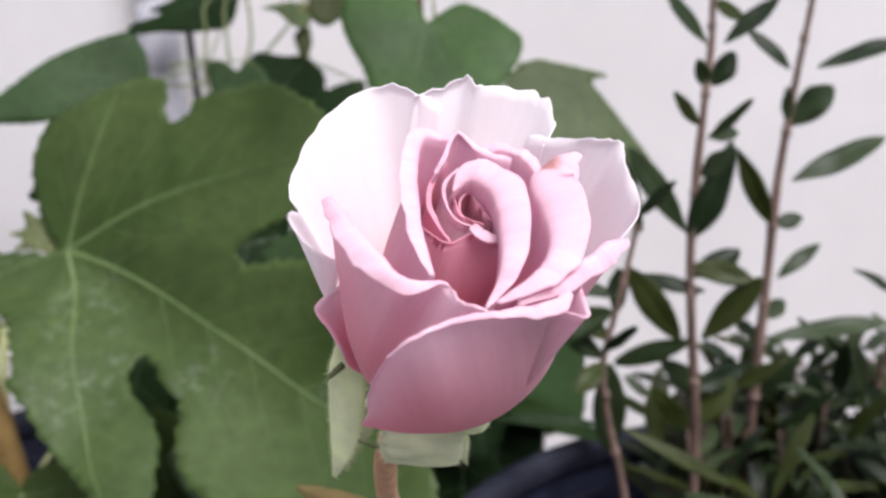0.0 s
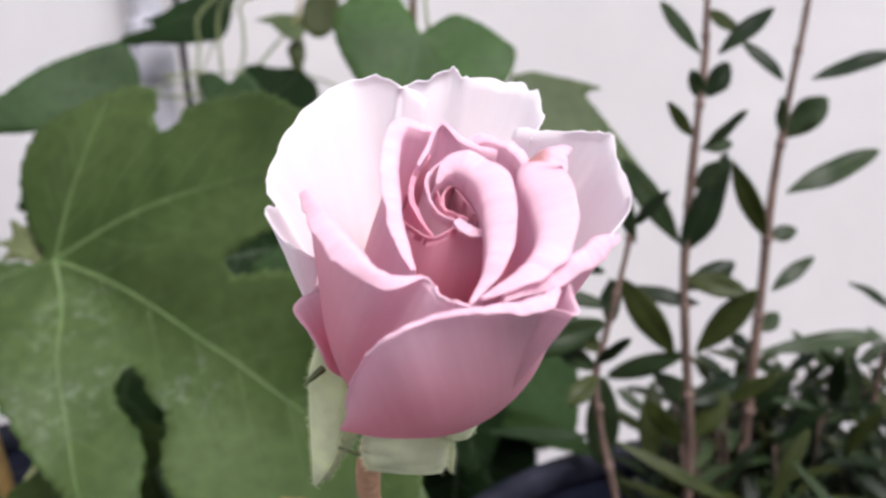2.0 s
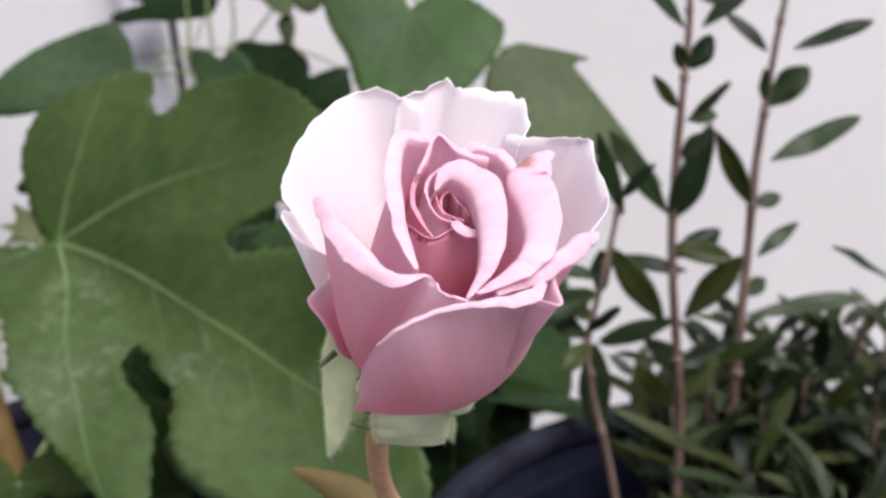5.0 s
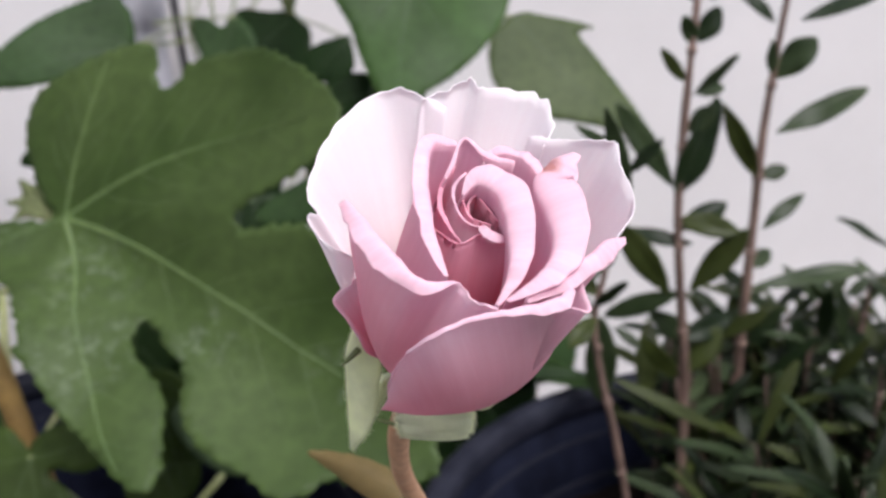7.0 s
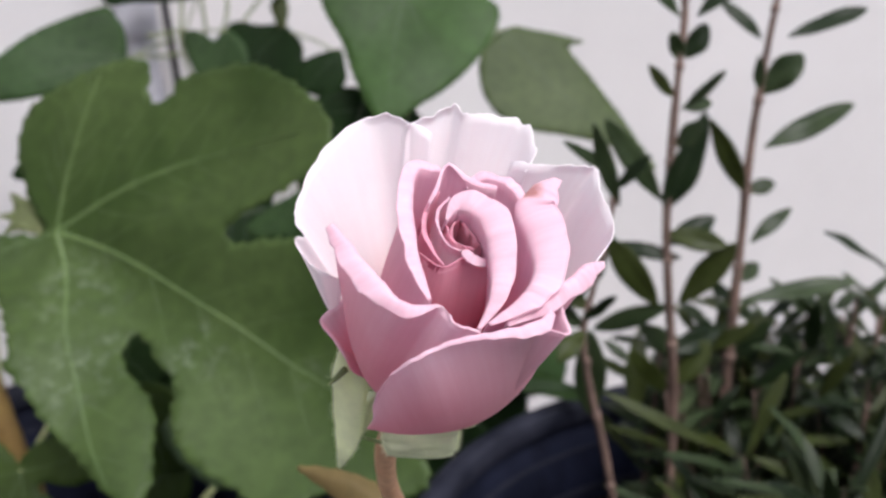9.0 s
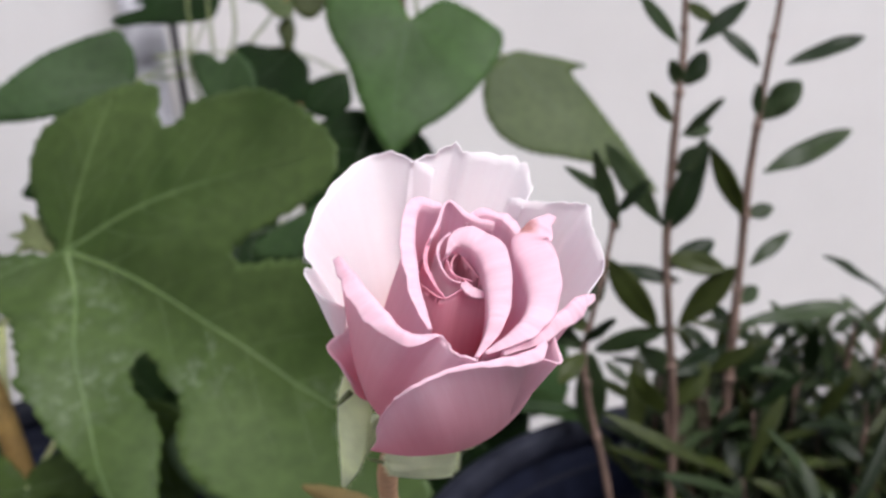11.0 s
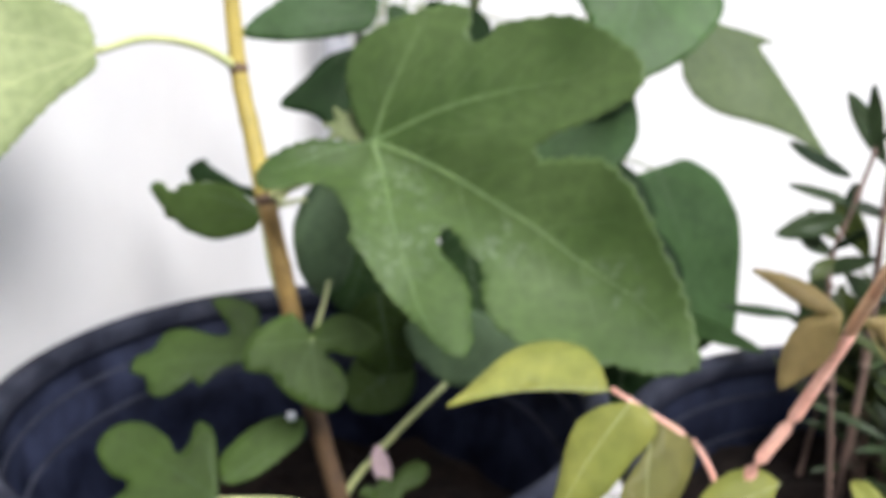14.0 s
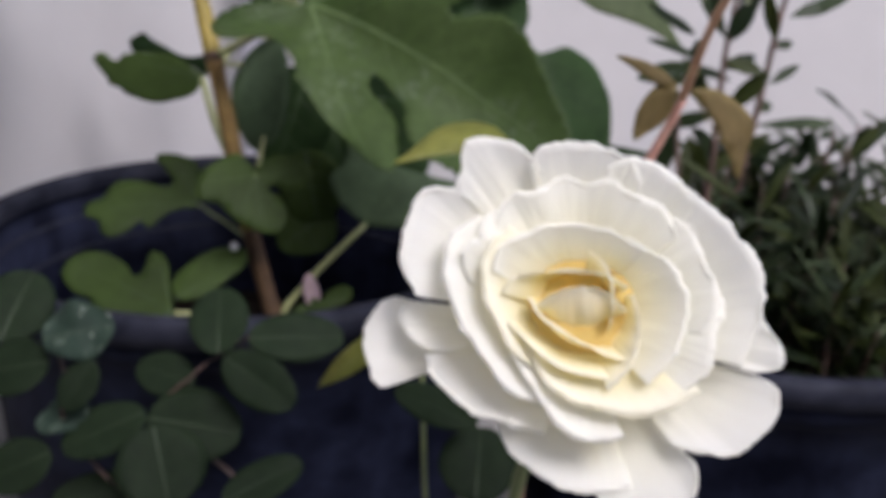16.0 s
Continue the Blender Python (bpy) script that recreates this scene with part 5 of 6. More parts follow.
# heart
pink_petal([(-178, 4.2, 39.4), (-151, 3.5, 40.0), (-116, 3.4, 40.4), (-78, 2.6, 41.6), (-50, 5.4, 42.0)], 7.2, PINK_DEEP, (0.25,), 90, 0.15, 0.2, 13, "deep pink inner petal", wrap=(-180, -46))
pink_petal([(112, 5.7, 43.4), (137, 4.6, 42.4), (166, 3.6, 41.8), (211, 3.1, 41.2), (243, 3.3, 40.6)], 5.8, PINK_DEEP, (0.3, 0.5, 0.6, 0.5, 0.2), 90, 0.25, 0.25, 14)
pink_petal([(102, 4.7, 43.4), (127, 3.7, 42.8), (163, 2.2, 42.4), (231, 1.6, 42.0), (300, 2.0, 41.8)], 4.8, PINK, (0.2, 0.3, 0.4, 0.3, 0.2), 80, 0.25, 0.2, 15)
pink_petal([(85, 4.2, 43.6), (111, 2.7, 43.0), (150, 1.5, 42.6), (240, 1.1, 42.2), (315, 2.2, 42.0)], 3.8, PINK_DEEP, (0.2, 0.2, 0.25, 0.2, 0.2), 70, 0.25, 0.2, 17)
pink_petal([(60, 2.8, 43.2), (110, 1.4, 42.8), (170, 0.8, 42.3), (240, 0.8, 42.0), (300, 1.7, 42.0)], 2.6, PINK_DEEP, (0.2,), 90, 0.2, 0.2, 18)
pink_petal([(-46, 4.7, 42.0), (-33, 3.7, 42.3), (1, 2.1, 42.7), (55, 2.2, 43.0), (83, 3.4, 43.1)], 4.2, PINK, (0.25,), 70, 0.2, 0.2, 26, wrap=(-60, 80))
pink_petal([(-26, 2.8, 42.0), (-8, 1.7, 42.3), (46, 1.2, 42.5), (86, 1.9, 42.7)], 2.8, PINK_DEEP, (0.2,), 70, 0.2, 0.2, 27, wrap=(-50, 90))
pink_petal([(-52, 1.6, 41.6), (-60, 2.6, 42.2), (-54, 3.6, 42.3), (-40, 4.4, 42.0)], 3.4, PINK, (0.6, 1.3, 1.3, 0.4), 120, 0.2, 0.3, 25, wrap=(-80, -30))


def sepal(parent, line, widths, normal, hollow, seed):
    """A felted sepal: a strip along a line of points, hollow across, with fine hairs on its margin."""
    rnd = random.Random(seed)
    nl, nw = 24, 11
    path, verts = spline(line, nl), []
    nrm0 = Vector(normal).normalized()
    ws = spline([(w, 0, 0) for w in widths], nl)
    rims = []
    for i, c in enumerate(path):
        d = (path[min(i + 1, nl - 1)] - path[max(i - 1, 0)]).normalized()
        side = d.cross(nrm0).normalized()
        nn = side.cross(d)
        w = ws[i][0]
        for j in range(nw):
            s = 2 * j / (nw - 1) - 1
            p = c + side * w * s * (1 + 0.06 * noise.noise((i * 0.5, s, seed))) - nn * (hollow * w * s * s) + nn * 0.0003 * noise.noise((i * 0.35, s * 2, seed))
            verts.append(p - parent.location)
            if abs(s) == 1:
                rims.append((verts[-1], side * s, d))
    ob = mesh_object("sepal", verts, grid_faces(nl, nw), SEPAL, parent, "felted pale green sepal, bent down")
    thicken(ob, 0.0004)
    hv, hf = [], []
    for p, out, d in rims:
        for q in range(8):
            o = p + d * rnd.uniform(-0.0004, 0.0004)
            tip = o + (out * rnd.uniform(0.5, 1.0) + d * rnd.uniform(-0.5, 0.7) + nrm0 * rnd.uniform(-0.4, 0.6)) * rnd.uniform(0.0004, 0.0010)
            n0 = len(hv)
            hv += [o - d * 0.00004, o + d * 0.00004, tip]
            hf.append((n0, n0 + 1, n0 + 2))
    mesh_object("fuzz", hv, hf, SEPAL, ob)
    return ob


sepal(pink, [(0.0142, 0.1362, 0.5712), (0.0130, 0.1368, 0.5672), (0.0121, 0.1376, 0.5625), (0.0110, 0.1386, 0.5565), (0.0092, 0.1410, 0.5506)], [0.0016, 0.0024, 0.0024, 0.0018, 0.0002], (-0.35, -0.92, 0.15), 0.25, 1)
sepal(pink, [(0.0222, 0.1362, 0.5640), (0.0217, 0.1342, 0.5602), (0.0214, 0.1335, 0.5574), (0.0211, 0.1338, 0.5552)], [0.0038, 0.0047, 0.0048, 0.0042], (0.05, -1, 0.1), 0.15, 2)
sepal(pink, [(0.0255, 0.1375, 0.5600), (0.0270, 0.1350, 0.5588), (0.0286, 0.1340, 0.5596), (0.0300, 0.1345, 0.5612)], [0.0018, 0.0017, 0.0012, 0.0002], (0.3, -0.7, -0.6), 0.4, 3)
sepal(pink, [(0.0215, 0.1455, 0.5600), (0.0235, 0.1520, 0.5560), (0.0250, 0.1560, 0.5490), (0.0255, 0.1570, 0.5430)], [0.0026, 0.0026, 0.0018, 0.0002], (0.4, 0.6, 0.4), 0.4, 4)
sepal(pink, [(0.0160, 0.1450, 0.5600), (0.0120, 0.1510, 0.5560), (0.0095, 0.1540, 0.5500), (0.0080, 0.1550, 0.5440)], [0.0028, 0.0034, 0.0026, 0.0003], (-0.4, 0.6, 0.4), 0.4, 5)
tube("sepal_tip", [(0.0125, 0.137, 0.5675), (0.0113, 0.136, 0.5668), (0.0102, 0.1355, 0.5660)], [0.0005, 0.0004, 0.0001], CANE_GREEN, pink, 8, 6, "small green pointed sepal tip")
tube("sepal_tip", [(0.0175, 0.1362, 0.5562), (0.0158, 0.1355, 0.5572), (0.0145, 0.1350, 0.5580), (0.0136, 0.1352, 0.5583)], [0.0003, 0.0003, 0.0002, 0.0001], CANE_GREEN, pink, 10, 6, "small green pointed sepal tip")
tube("stem", [(-0.030, 0.245, -0.02), (-0.032, 0.238, 0.20), (-0.027, 0.215, 0.36), (-0.009, 0.203, 0.435), (0.007, 0.197, 0.472), (0.0168, 0.188, 0.503)],
     [0.0040, 0.0036, 0.0026, 0.0022, 0.0020, 0.0017], CANE, pink, 40, 10, "reddish rose stem", 0.04, 6)
tube("pedicel", [(0.0165, 0.189, 0.502), (0.0150, 0.174, 0.518), (0.0140, 0.160, 0.533), (0.0145, 0.1500, 0.5440), (0.0162, 0.1430, 0.5530), (0.0205, 0.1385, 0.5620)],
     [0.0019, 0.0017, 0.0016, 0.0016, 0.0017, 0.0021], CANE_TAN, pink, 26, 12, "tan flower stalk", 0.008, 7)
drawn_fig_leaf((-0.0472, 0.212, 0.4718), (-0.0999, 0.2061, 0.4673), (0, -0.6, 0.8), [(-0.4, 0.6), (9.6, 1.8), (17.0, 7.1), (19.8, 18.3), (17.2, 30.4), (10.5, 40.0), (4.7, 47.4), (0.0, 53.6), (1.1, 44.1), (2.3, 28.9), (1.1, 14.0), (-0.6, 6.7)], [(2, 48)], YOUNG, PETIOLE, 300, "young yellow-green leaf", (0.05, 0.06), (4.0, 0.25), pink)
drawn_fig_leaf((-0.0418, 0.205, 0.4706), (-0.0668, 0.1909, 0.4366), (-0.2, -0.85, 0.5), [(0.2, -0.3), (6.8, 6.0), (10.2, 14.0), (9.0, 22.1), (3.6, 36.1), (0.5, 45.3), (-6.0, 37.3), (-9.8, 27.2), (-10.6, 15.7), (-11.5, 2.9), (-5.9, -1.5)], [(-1, 40)], YOUNG, PETIOLE, 301, "young yellow-green leaf, hanging", (0.05, 0.06), (4.0, 0.25), pink)
drawn_fig_leaf((-0.0345, 0.203, 0.4658), (-0.043, 0.1851, 0.444), (0.4, -0.8, 0.5), [(0.7, -0.7), (-8.5, -1.5), (-15.8, 3.4), (-16.5, 10.8), (-13.9, 21.4), (-5.9, 27.7), (3.0, 30.0), (4.2, 22.7), (0.9, 12.0), (-1.6, 3.2)], [(-4, 25)], YOUNG_OLIVE, PETIOLE, 302, "young olive-tinted leaf", (0.05, 0.06), (4.0, 0.25), pink)
drawn_fig_leaf((0.0052, 0.198, 0.4475), (-0.0231, 0.1898, 0.4318), (-0.1, -0.8, 0.6), [(1.0, -0.1), (7.1, 3.1), (10.8, 11.2), (9.7, 21.8), (4.8, 29.5), (-1.1, 35.1), (-4.9, 26.7), (-4.3, 15.6), (-3.2, 5.8)], [(2, 31)], YOUNG, PETIOLE, 303, "young yellow-green leaf", (0.05, 0.06), (4.0, 0.25), pink)
drawn_fig_leaf((0.0229, 0.19, 0.437), (-0.0085, 0.1865, 0.4335), (0, -0.7, 0.7), [(-0.3, 0.1), (3.9, 5.1), (6.0, 11.8), (5.9, 21.0), (0.9, 31.5), (-3.2, 27.2), (-5.3, 17.1), (-3.2, 5.6)], [(0, 28)], YOUNG, PETIOLE, 304, "young yellow-green leaf", (0.05, 0.06), (4.0, 0.25), pink)
drawn_fig_leaf((0.0197, 0.188, 0.5066), (0.0403, 0.1793, 0.4716), (0.3, -0.9, 0.4), [(0.4, -0.9), (-11.2, 5.7), (-18.0, 16.3), (-19.5, 25.9), (-10.8, 34.4), (-0.8, 42.0), (-2.4, 30.7), (-3.0, 17.9), (-1.8, 7.0)], [(-4, 36)], COPPER, COPPER, 305, "young copper-tinted leaf", (0.05, 0.06), (4.0, 0.25), pink)
drawn_fig_leaf((0.0131, 0.19, 0.5079), (-0.0027, 0.1856, 0.4861), (-0.3, -0.9, 0.4), [(-0.9, -0.6), (5.7, 5.4), (6.6, 11.8), (5.1, 19.4), (-0.1, 27.8), (-3.0, 22.6), (-5.5, 14.7), (-4.9, 6.5)], [(0, 24)], COPPER, COPPER, 306, "young copper-tinted leaf", (0.05, 0.06), (4.0, 0.25), pink)
drawn_fig_leaf((0.0131, 0.19, 0.5084), (-0.0099, 0.1989, 0.5172), (0, -0.7, 0.7), [(0.1, -1.2), (3.6, 6.5), (3.8, 15.5), (0.3, 26.3), (-1.8, 18.2), (-3.4, 10.0), (-3.0, 3.8)], [(0, 23)], COPPER, COPPER, 307, "young copper-tinted leaf", (0.05, 0.06), (4.0, 0.25), pink)
simple_leaf(pink, (0.024, 0.192, 0.452), (0.042, 0.184, 0.438), 0.010, (0.2, -0.7, 0.6), YOUNG, COPPER, 0.3, 0.5, 0.12, 0.45, 0.75, 0.006, 4, 308, "leaf", "small curled young leaf", 0.014)
tube("petiole", [(-0.010, 0.203, 0.437), (-0.020, 0.205, 0.456), (-0.034, 0.204, 0.4665), (-0.047, 0.212, 0.472)], [0.0011, 0.001, 0.0009, 0.0008], CANE, pink, 12, 6)

# ---- white rose ----
white = thing("white_rose", (-0.07, 0.13, 0.0), "rose bush with one large open cream-white bloom and dark green leaves", "rose", "roses")
WAX = Vector((-0.14, -0.86, 0.50)).normalized()
WB = Vector((-0.051, 0.045, 0.470)) - 0.030 * WAX
wm = bloom_matrix(WB, WB + WAX)
wf = hip(white, wm, 0.007, ROSE_LEAF)
wf["label"] = "large open cream-white rose bloom with a yellowish heart"


def white_petal(rim, cup, lip, roll, mat, foot, wrap, seed, label=""):
    petal(wf, rim, cup * (0.62 if 8 <= foot < 19 else 1.0), mat, lip, roll, 0.7, 0.9, 400 + seed, label, foot=foot, wrap=wrap, swell=1.6, fine=0.4)


# drooping outer petals
white_petal([(175, 49.2, 8), (175, 55.6, 9), (181, 61.1, 10), (188, 62.7, 10), (195, 63.0, 9), (200, 61.7, 8), (201, 56.7, 7)], 24, (0.17, 0.7, 0.88, 0.7, 0.35), 60, WHITE, 0, None, 1, "drooping outer petal")
white_petal([(176, 46.6, 14), (179, 50.6, 16), (185, 50.7, 16), (192, 46.4, 16), (197, 38.9, 15)], 24, (0.17, 0.7, 0.7, 0.52, 0.35), 70, WHITE, 1, None, 2)
white_petal([(-164, 46.1, 15), (-156, 45.3, 17), (-139, 41.7, 18), (-123, 37.4, 18), (-107, 36.0, 16)], 23, (0.35, 0.88, 1.05, 0.88, 0.35), 75, WHITE, 2, None, 3)
white_petal([(-128, 38.6, 10), (-116, 44.1, 12), (-98, 48.4, 13), (-85, 49.9, 13), (-74, 50.5, 12)], 24, (0.35, 0.7, 0.88, 0.88, 0.35), 55, WHITE, 0, None, 4, "drooping outer petal")
white_petal([(-88, 47.2, 10), (-82, 55.9, 12), (-72, 60.3, 13), (-60, 59.9, 13), (-54, 53.1, 14), (-55, 46.8, 14)], 25, (0.35, 0.7, 0.88, 0.88, 0.7, 0.35), 50, WHITE, 0.5, (-92, -48), 5, "drooping outer petal")
white_petal([(-56, 45.1, 15), (-49, 52.0, 17), (-42, 57.5, 17), (-30, 60.2, 17), (-22, 58.0, 17), (-20, 51.6, 15)], 25, (0.35, 0.88, 1.05, 1.05, 0.7, 0.35), 65, WHITE, 1, None, 6)
white_petal([(-20, 50.3, 17), (-16, 57.2, 19), (-10, 55.7, 19), (-3, 50.6, 18), (2, 48.2, 17)], 25, (0.17, 0.52, 0.7, 0.52, 0.35), 65, WHITE, 1.5, None, 7)
# standing petals, right, top and left
white_petal([(-21, 45.4, 24), (-4, 47.7, 27), (9, 48.5, 29), (23, 46.6, 30), (39, 43.7, 30), (53, 43.4, 29)], 27, (0.35, 1.05, 1.4, 1.4, 1.05, 0.35), 75, WHITE, 8, (-26, 58), 8, "broad cream-white petal")
white_petal([(41, 42.3, 29), (55, 43.6, 31), (69, 43.0, 32), (79, 39.3, 31)], 26, (0.35, 1.05, 1.05, 0.35), 70, WHITE, 8, (36, 84), 9)
white_petal([(64, 37.5, 31), (72, 42.3, 32), (88, 44.0, 33), (103, 45.0, 33), (110, 41.8, 31)], 26, (0.35, 0.88, 1.05, 0.88, 0.35), 65, WHITE, 8, (58, 114), 10)
white_petal([(106, 39.0, 30), (111, 47.4, 31), (121, 54.4, 32), (126, 54.7, 32), (131, 50.7, 30), (137, 48.4, 28)], 26, (0.35, 0.88, 1.05, 0.88, 0.7, 0.35), 60, WHITE, 8, (100, 142), 11)
white_petal([(135, 43.6, 27), (138, 49.7, 28), (145, 54.9, 28), (155, 53.6, 28), (167, 50.5, 27), (176, 45.9, 25)], 27, (0.35, 0.88, 1.22, 1.22, 1.05, 0.35), 70, WHITE, 8, (128, 180), 12)
# inner cup
white_petal([(138, 37.8, 30), (152, 40.4, 31), (166, 38.4, 31), (185, 34.0, 30), (202, 30.2, 29), (228, 30.5, 27), (247, 28.1, 25)], 24, (0.45, 1.35, 1.8, 1.8, 1.35, 0.9, 0.45), 70, WHITE, 15, (134, 250), 13, "cream petal with a yellow base")
white_petal([(132, 29.1, 32), (149, 29.4, 33), (167, 27.0, 33), (184, 24.6, 32), (209, 22.3, 30), (228, 21.3, 28)], 19, (0.45, 1.12, 1.35, 1.35, 1.12, 0.45), 70, WHITE_HEART, 15, (128, 232), 14)
white_petal([(-147, 23.4, 28), (-119, 26.0, 28), (-104, 31.3, 27), (-89, 35.7, 25), (-73, 36.4, 24)], 19, (0.45, 1.12, 1.35, 1.57, 0.45), 70, WHITE, 15, (-150, -70), 15)
white_petal([(-150, 18.1, 28), (-114, 22.3, 29), (-85, 26.9, 29), (-59, 33.2, 28), (-36, 38.2, 27)], 18, (0.45, 1.35, 1.57, 1.57, 0.68), 70, WHITE_HEART, 15, (-152, -34), 16)
white_petal([(57, 21.7, 33), (24, 25.2, 33), (0, 27.2, 32), (-25, 27.2, 31), (-52, 26.8, 29)], 21, (0.27, 0.72, 0.99, 0.81, 0.36), 70, WHITE, 15, (60, -54), 17, "broad cream-white inner petal")
white_petal([(160, 26.1, 33), (142, 26.7, 34), (111, 22.2, 35), (74, 20.2, 35), (41, 21.4, 34)], 20, (0.27, 0.72, 0.99, 0.81, 0.36), 70, WHITE, 15, (164, 38), 18, "broad cream-white inner petal")
# petals between the standing ring and the inner cup
for k, (a, r, z, span) in enumerate(((20, 34.5, 30.5, 34), (66, 33.0, 32.0, 30), (112, 34.0, 32.5, 28), (-14, 36.0, 28.5, 28), (146, 34.0, 31.5, 22))):
    white_petal([(a - span, r * 0.95, z - 2.2), (a - 0.5 * span, r * 1.03, z), (a, r * 0.98, z + 0.5), (a + 0.5 * span, r * 1.04, z - 0.2), (a + span, r * 0.93, z - 2.6)], 0.62 * r, (0.4, 0.9, 1.1, 0.9, 0.4), 40 + 6 * (k % 3), WHITE, 15,
                (a - span - 3, a + span + 3), 30 + k)
# yellowish heart
white_petal([(13, 13.6, 31), (-23, 15.7, 31), (-51, 19.4, 30), (-75, 23.4, 28)], 13, (0.4, 1.0, 1.2, 0.6), 60, WHITE_HEART, 21, (16, -78), 19)
white_petal([(172, 22.0, 31), (158, 19.3, 32.5), (141, 13.3, 33), (63, 9.0, 33), (22, 12.6, 32)], 13, (0.4, 0.64, 0.8, 0.8, 0.4), 60, WHITE_HEART, 21, (176, 18), 20, "yellow-based petal round the heart")
white_petal([(-167, 20.8, 30), (-141, 17.3, 31), (-108, 17.3, 30.5), (-72, 20.2, 29)], 15, (0.4, 1.0, 1.2, 0.6), 60, WHITE_HEART, 21, (-168, -72), 21)
white_petal([(-174, 14.0, 30.5), (-196, 9.0, 33), (-232, 5.2, 34.4), (-285, 4.2, 34.6), (-335, 6.8, 33.4), (-368, 12.0, 31)], 10.5, (0.2, 0.5, 0.8, 0.8, 0.5, 0.2), 40, WHITE_HEART, 19, (-178, -8), 22, "cream petal folded over the heart")
white_petal([(172, 15.0, 30), (195, 12.0, 31.6), (225, 9.4, 32.2), (268, 10.2, 31.6), (298, 15.5, 30), (312, 20.0, 28.5)], 12, (0.2, 0.6, 0.9, 0.9, 0.6, 0.2), 50, WHITE_HEART, 19.5, (170, 314), 23)
white_petal([(-40, 9.0, 31.5), (-8, 7.5, 33), (30, 8.5, 33.6), (62, 11.5, 33), (84, 15.0, 31.5)], 10, (0.2, 0.6, 0.8, 0.6, 0.2), 60, WHITE_HEART, 20, (-44, 88), 24)
core = [(0.1 + 17.0 * math.sin(0.5 * math.pi * i / 9), 26.5 - 9.0 * (i / 9) ** 2) for i in range(10)]
mesh_object("petal_core", [((r + 0.9 * noise.noise((3 * math.cos(math.tau * k / 40), 3 * math.sin(math.tau * k / 40), z * 0.2))) * math.cos(math.tau * k / 40) * MM,
                            r * math.sin(math.tau * k / 40) * MM, (z + 1.2 * noise.noise((2.5 * math.cos(math.tau * k / 40), 2.5 * math.sin(math.tau * k / 40), r * 0.25))) * MM) for r, z in core for k in range(40)],
            grid_faces(10, 40, True), WHITE_HEART, wf, "tightly furled yellow inner petals")
tube("cane", [(-0.060, 0.150, -0.02), (-0.060, 0.155, 0.20), (-0.050, 0.125, 0.36), (-0.046, 0.085, 0.440)], [0.0036, 0.0034, 0.0028, 0.0024], CANE_GREEN, white, 26, 10, "green rose cane", 0.04, 8)
NEAR_LEAFLETS = [
    ((-0.178, 0.21, 0.374), (-0.181, 0.234, 0.398), 0.0263),
    ((-0.164, 0.21, 0.382), (-0.121, 0.212, 0.384), 0.0225),
    ((-0.174, 0.205, 0.375), (-0.143, 0.189, 0.359), 0.0225),
    ((-0.191, 0.215, 0.355), (-0.218, 0.223, 0.363), 0.0208),
    ((-0.209, 0.2, 0.346), (-0.167, 0.196, 0.342), 0.0329),
    ((-0.21, 0.2, 0.349), (-0.245, 0.188, 0.337), 0.0232),
    ((-0.203, 0.185, 0.35), (-0.192, 0.161, 0.326), 0.0371),
    ((-0.257, 0.195, 0.343), (-0.236, 0.203, 0.351), 0.0154),
    ((-0.256, 0.21, 0.38), (-0.226, 0.216, 0.386), 0.0278),
]
FAR_LEAFLETS = [
    ((-0.279, 0.22, 0.374), (-0.271, 0.246, 0.4), 0.0318),
    ((-0.254, 0.21, 0.369), (-0.284, 0.206, 0.365), 0.0266),
    ((-0.233, 0.205, 0.372), (-0.243, 0.19, 0.356), 0.0164),
    ((-0.25, 0.19, 0.334), (-0.277, 0.181, 0.325), 0.0238),
    ((-0.173, 0.18, 0.315), (-0.139, 0.194, 0.328), 0.0189),
    ((-0.252, 0.19, 0.307), (-0.213, 0.196, 0.313), 0.0202),
    ((-0.064, 0.14, 0.342), (-0.061, 0.163, 0.365), 0.0312),
    ((-0.064, 0.15, 0.373), (-0.098, 0.161, 0.383), 0.0153),
]
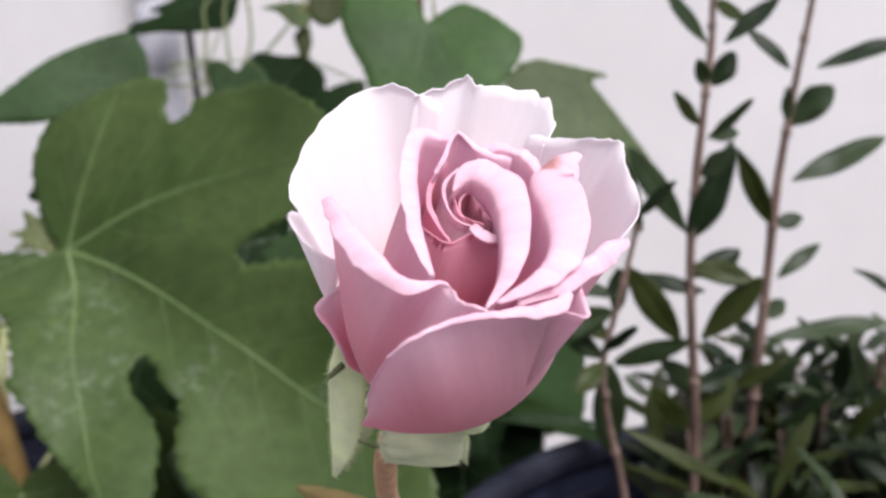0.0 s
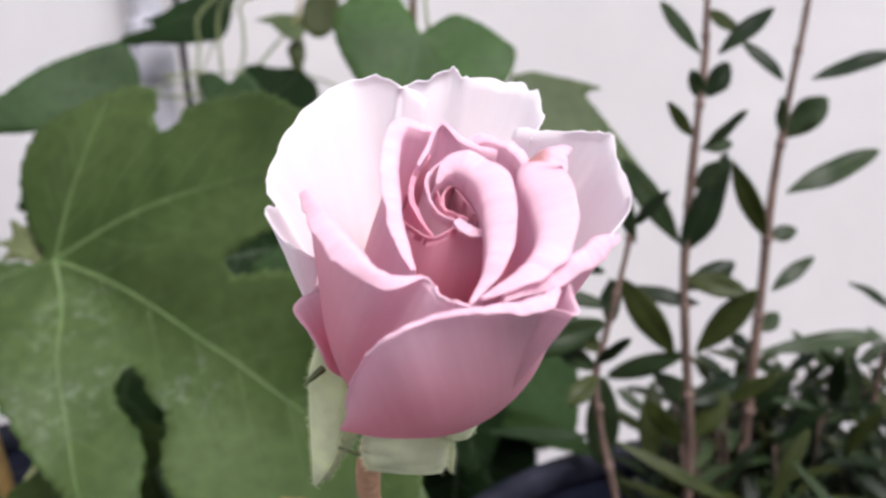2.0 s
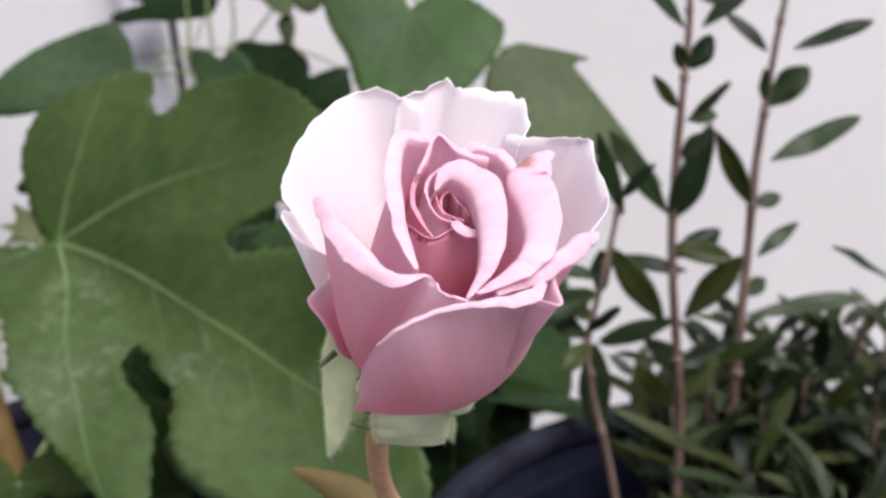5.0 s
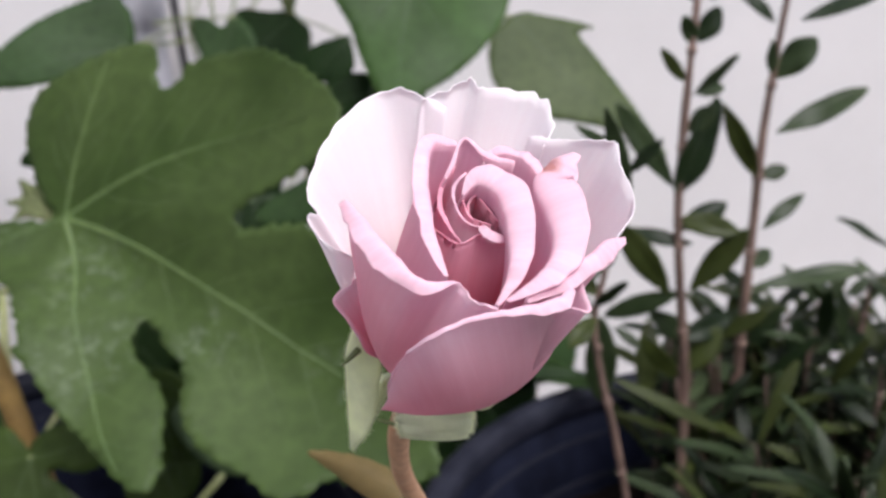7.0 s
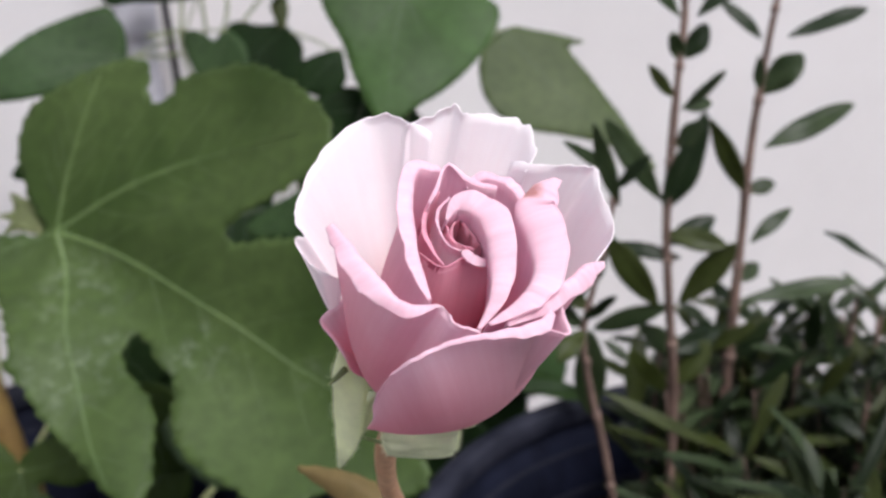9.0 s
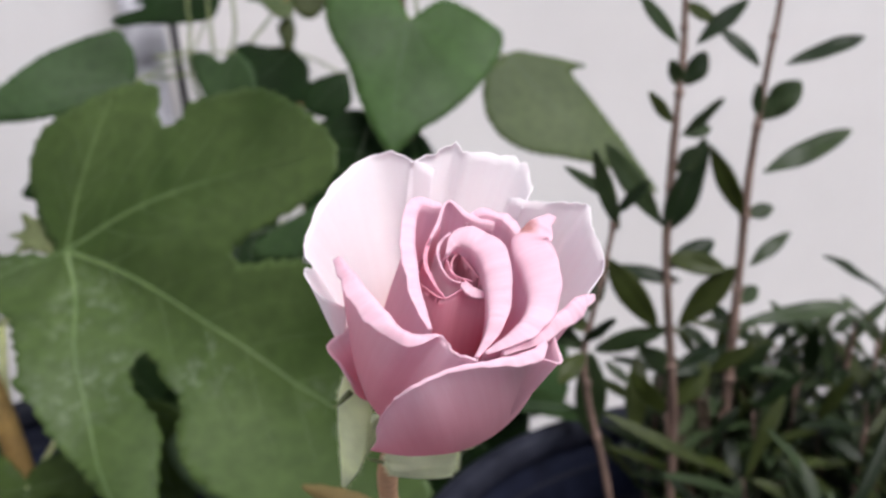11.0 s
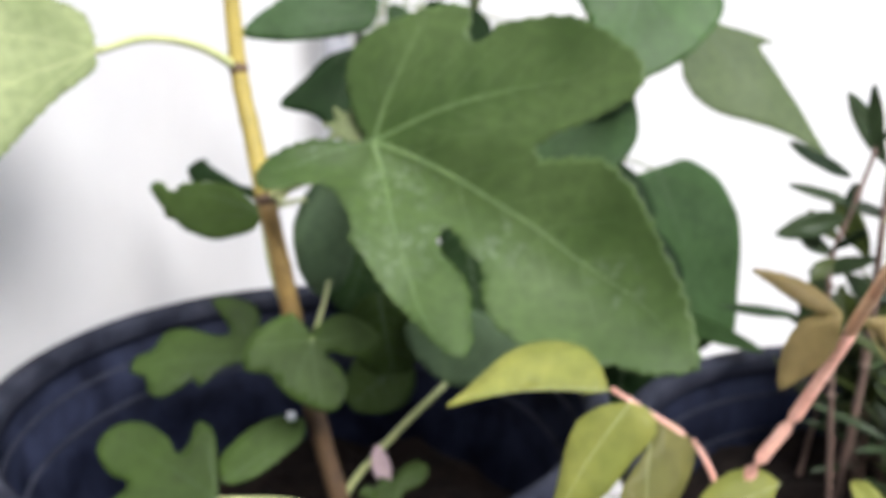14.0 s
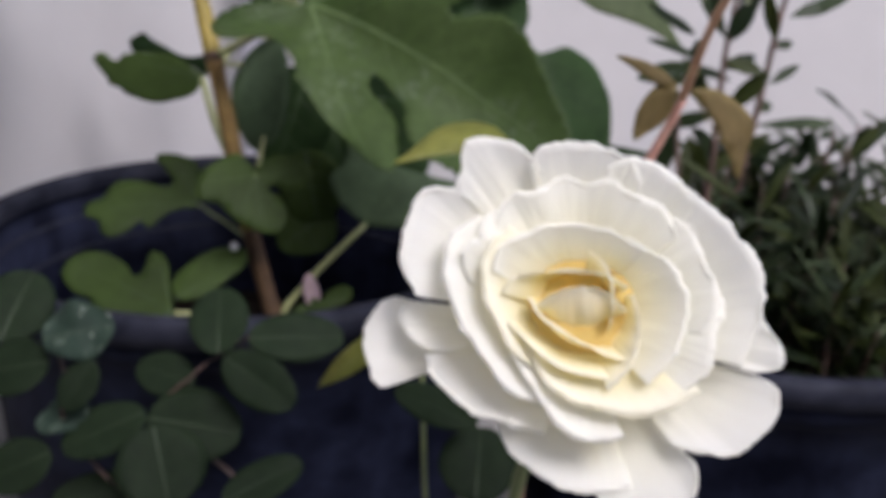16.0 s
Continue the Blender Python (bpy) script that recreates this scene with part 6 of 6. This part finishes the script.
for i, (b, t, w) in enumerate(NEAR_LEAFLETS + FAR_LEAFLETS):
    sick = i in (7, 8)
    nrm = (0.25 * math.sin(i * 2.3), -0.7, 0.7)
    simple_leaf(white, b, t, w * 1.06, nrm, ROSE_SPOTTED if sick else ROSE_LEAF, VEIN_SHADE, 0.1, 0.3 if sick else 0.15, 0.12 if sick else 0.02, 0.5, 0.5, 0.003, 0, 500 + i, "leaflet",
                "leaflet blotched white with mildew" if sick else "rounded dark green leaflet", 0.008)
simple_leaf(white, (-0.088, 0.187, 0.402), (-0.140, 0.216, 0.360), 0.016, (0.0, -0.6, 0.8), YOUNG, PETIOLE, 0.15, 0.3, 0.03, 0.45, 0.75, 0.0, 5, 530, "leaf", "young yellow-green leaf", 0.014)
tube("leaf_stalk", [(-0.060, 0.155, 0.20), (-0.140, 0.190, 0.290), (-0.200, 0.206, 0.342), (-0.190, 0.212, 0.362), (-0.178, 0.224, 0.368), (-0.164, 0.217, 0.380)], [0.0014, 0.0011, 0.0008, 0.0007, 0.0007, 0.0006], STALK, white, 24, 6)
tube("leaf_stalk", [(-0.060, 0.155, 0.20), (-0.170, 0.180, 0.270), (-0.240, 0.195, 0.335), (-0.246, 0.206, 0.365), (-0.256, 0.218, 0.380)], [0.0014, 0.0011, 0.0008, 0.0007, 0.0006], STALK, white, 24, 6)
tube("leaf_stalk", [(-0.060, 0.155, 0.20), (-0.080, 0.160, 0.30), (-0.086, 0.180, 0.385), (-0.088, 0.187, 0.402)], [0.0016, 0.0013, 0.001, 0.0008], CANE_GREEN, white, 16, 6)
tube("leaf_stalk", [(-0.060, 0.155, 0.20), (-0.120, 0.180, 0.27), (-0.170, 0.188, 0.318)], [0.0016, 0.0012, 0.0008], CANE_GREEN, white, 12, 6)

# ---- fallen petal in the fig pot ----
dry = thing("fallen_petal", (-0.151, 0.430, 0.316), "dry mauve petal caught on a low fig stalk", "petal")
simple_leaf(dry, (-0.153, 0.430, 0.330), (-0.147, 0.424, 0.304), 0.011, (0.1, -0.9, 0.4), DEBRIS, DEBRIS, 0.3, 0.4, 0.1, 0.5, 0.6, 0.0, 0, 600, "blade")
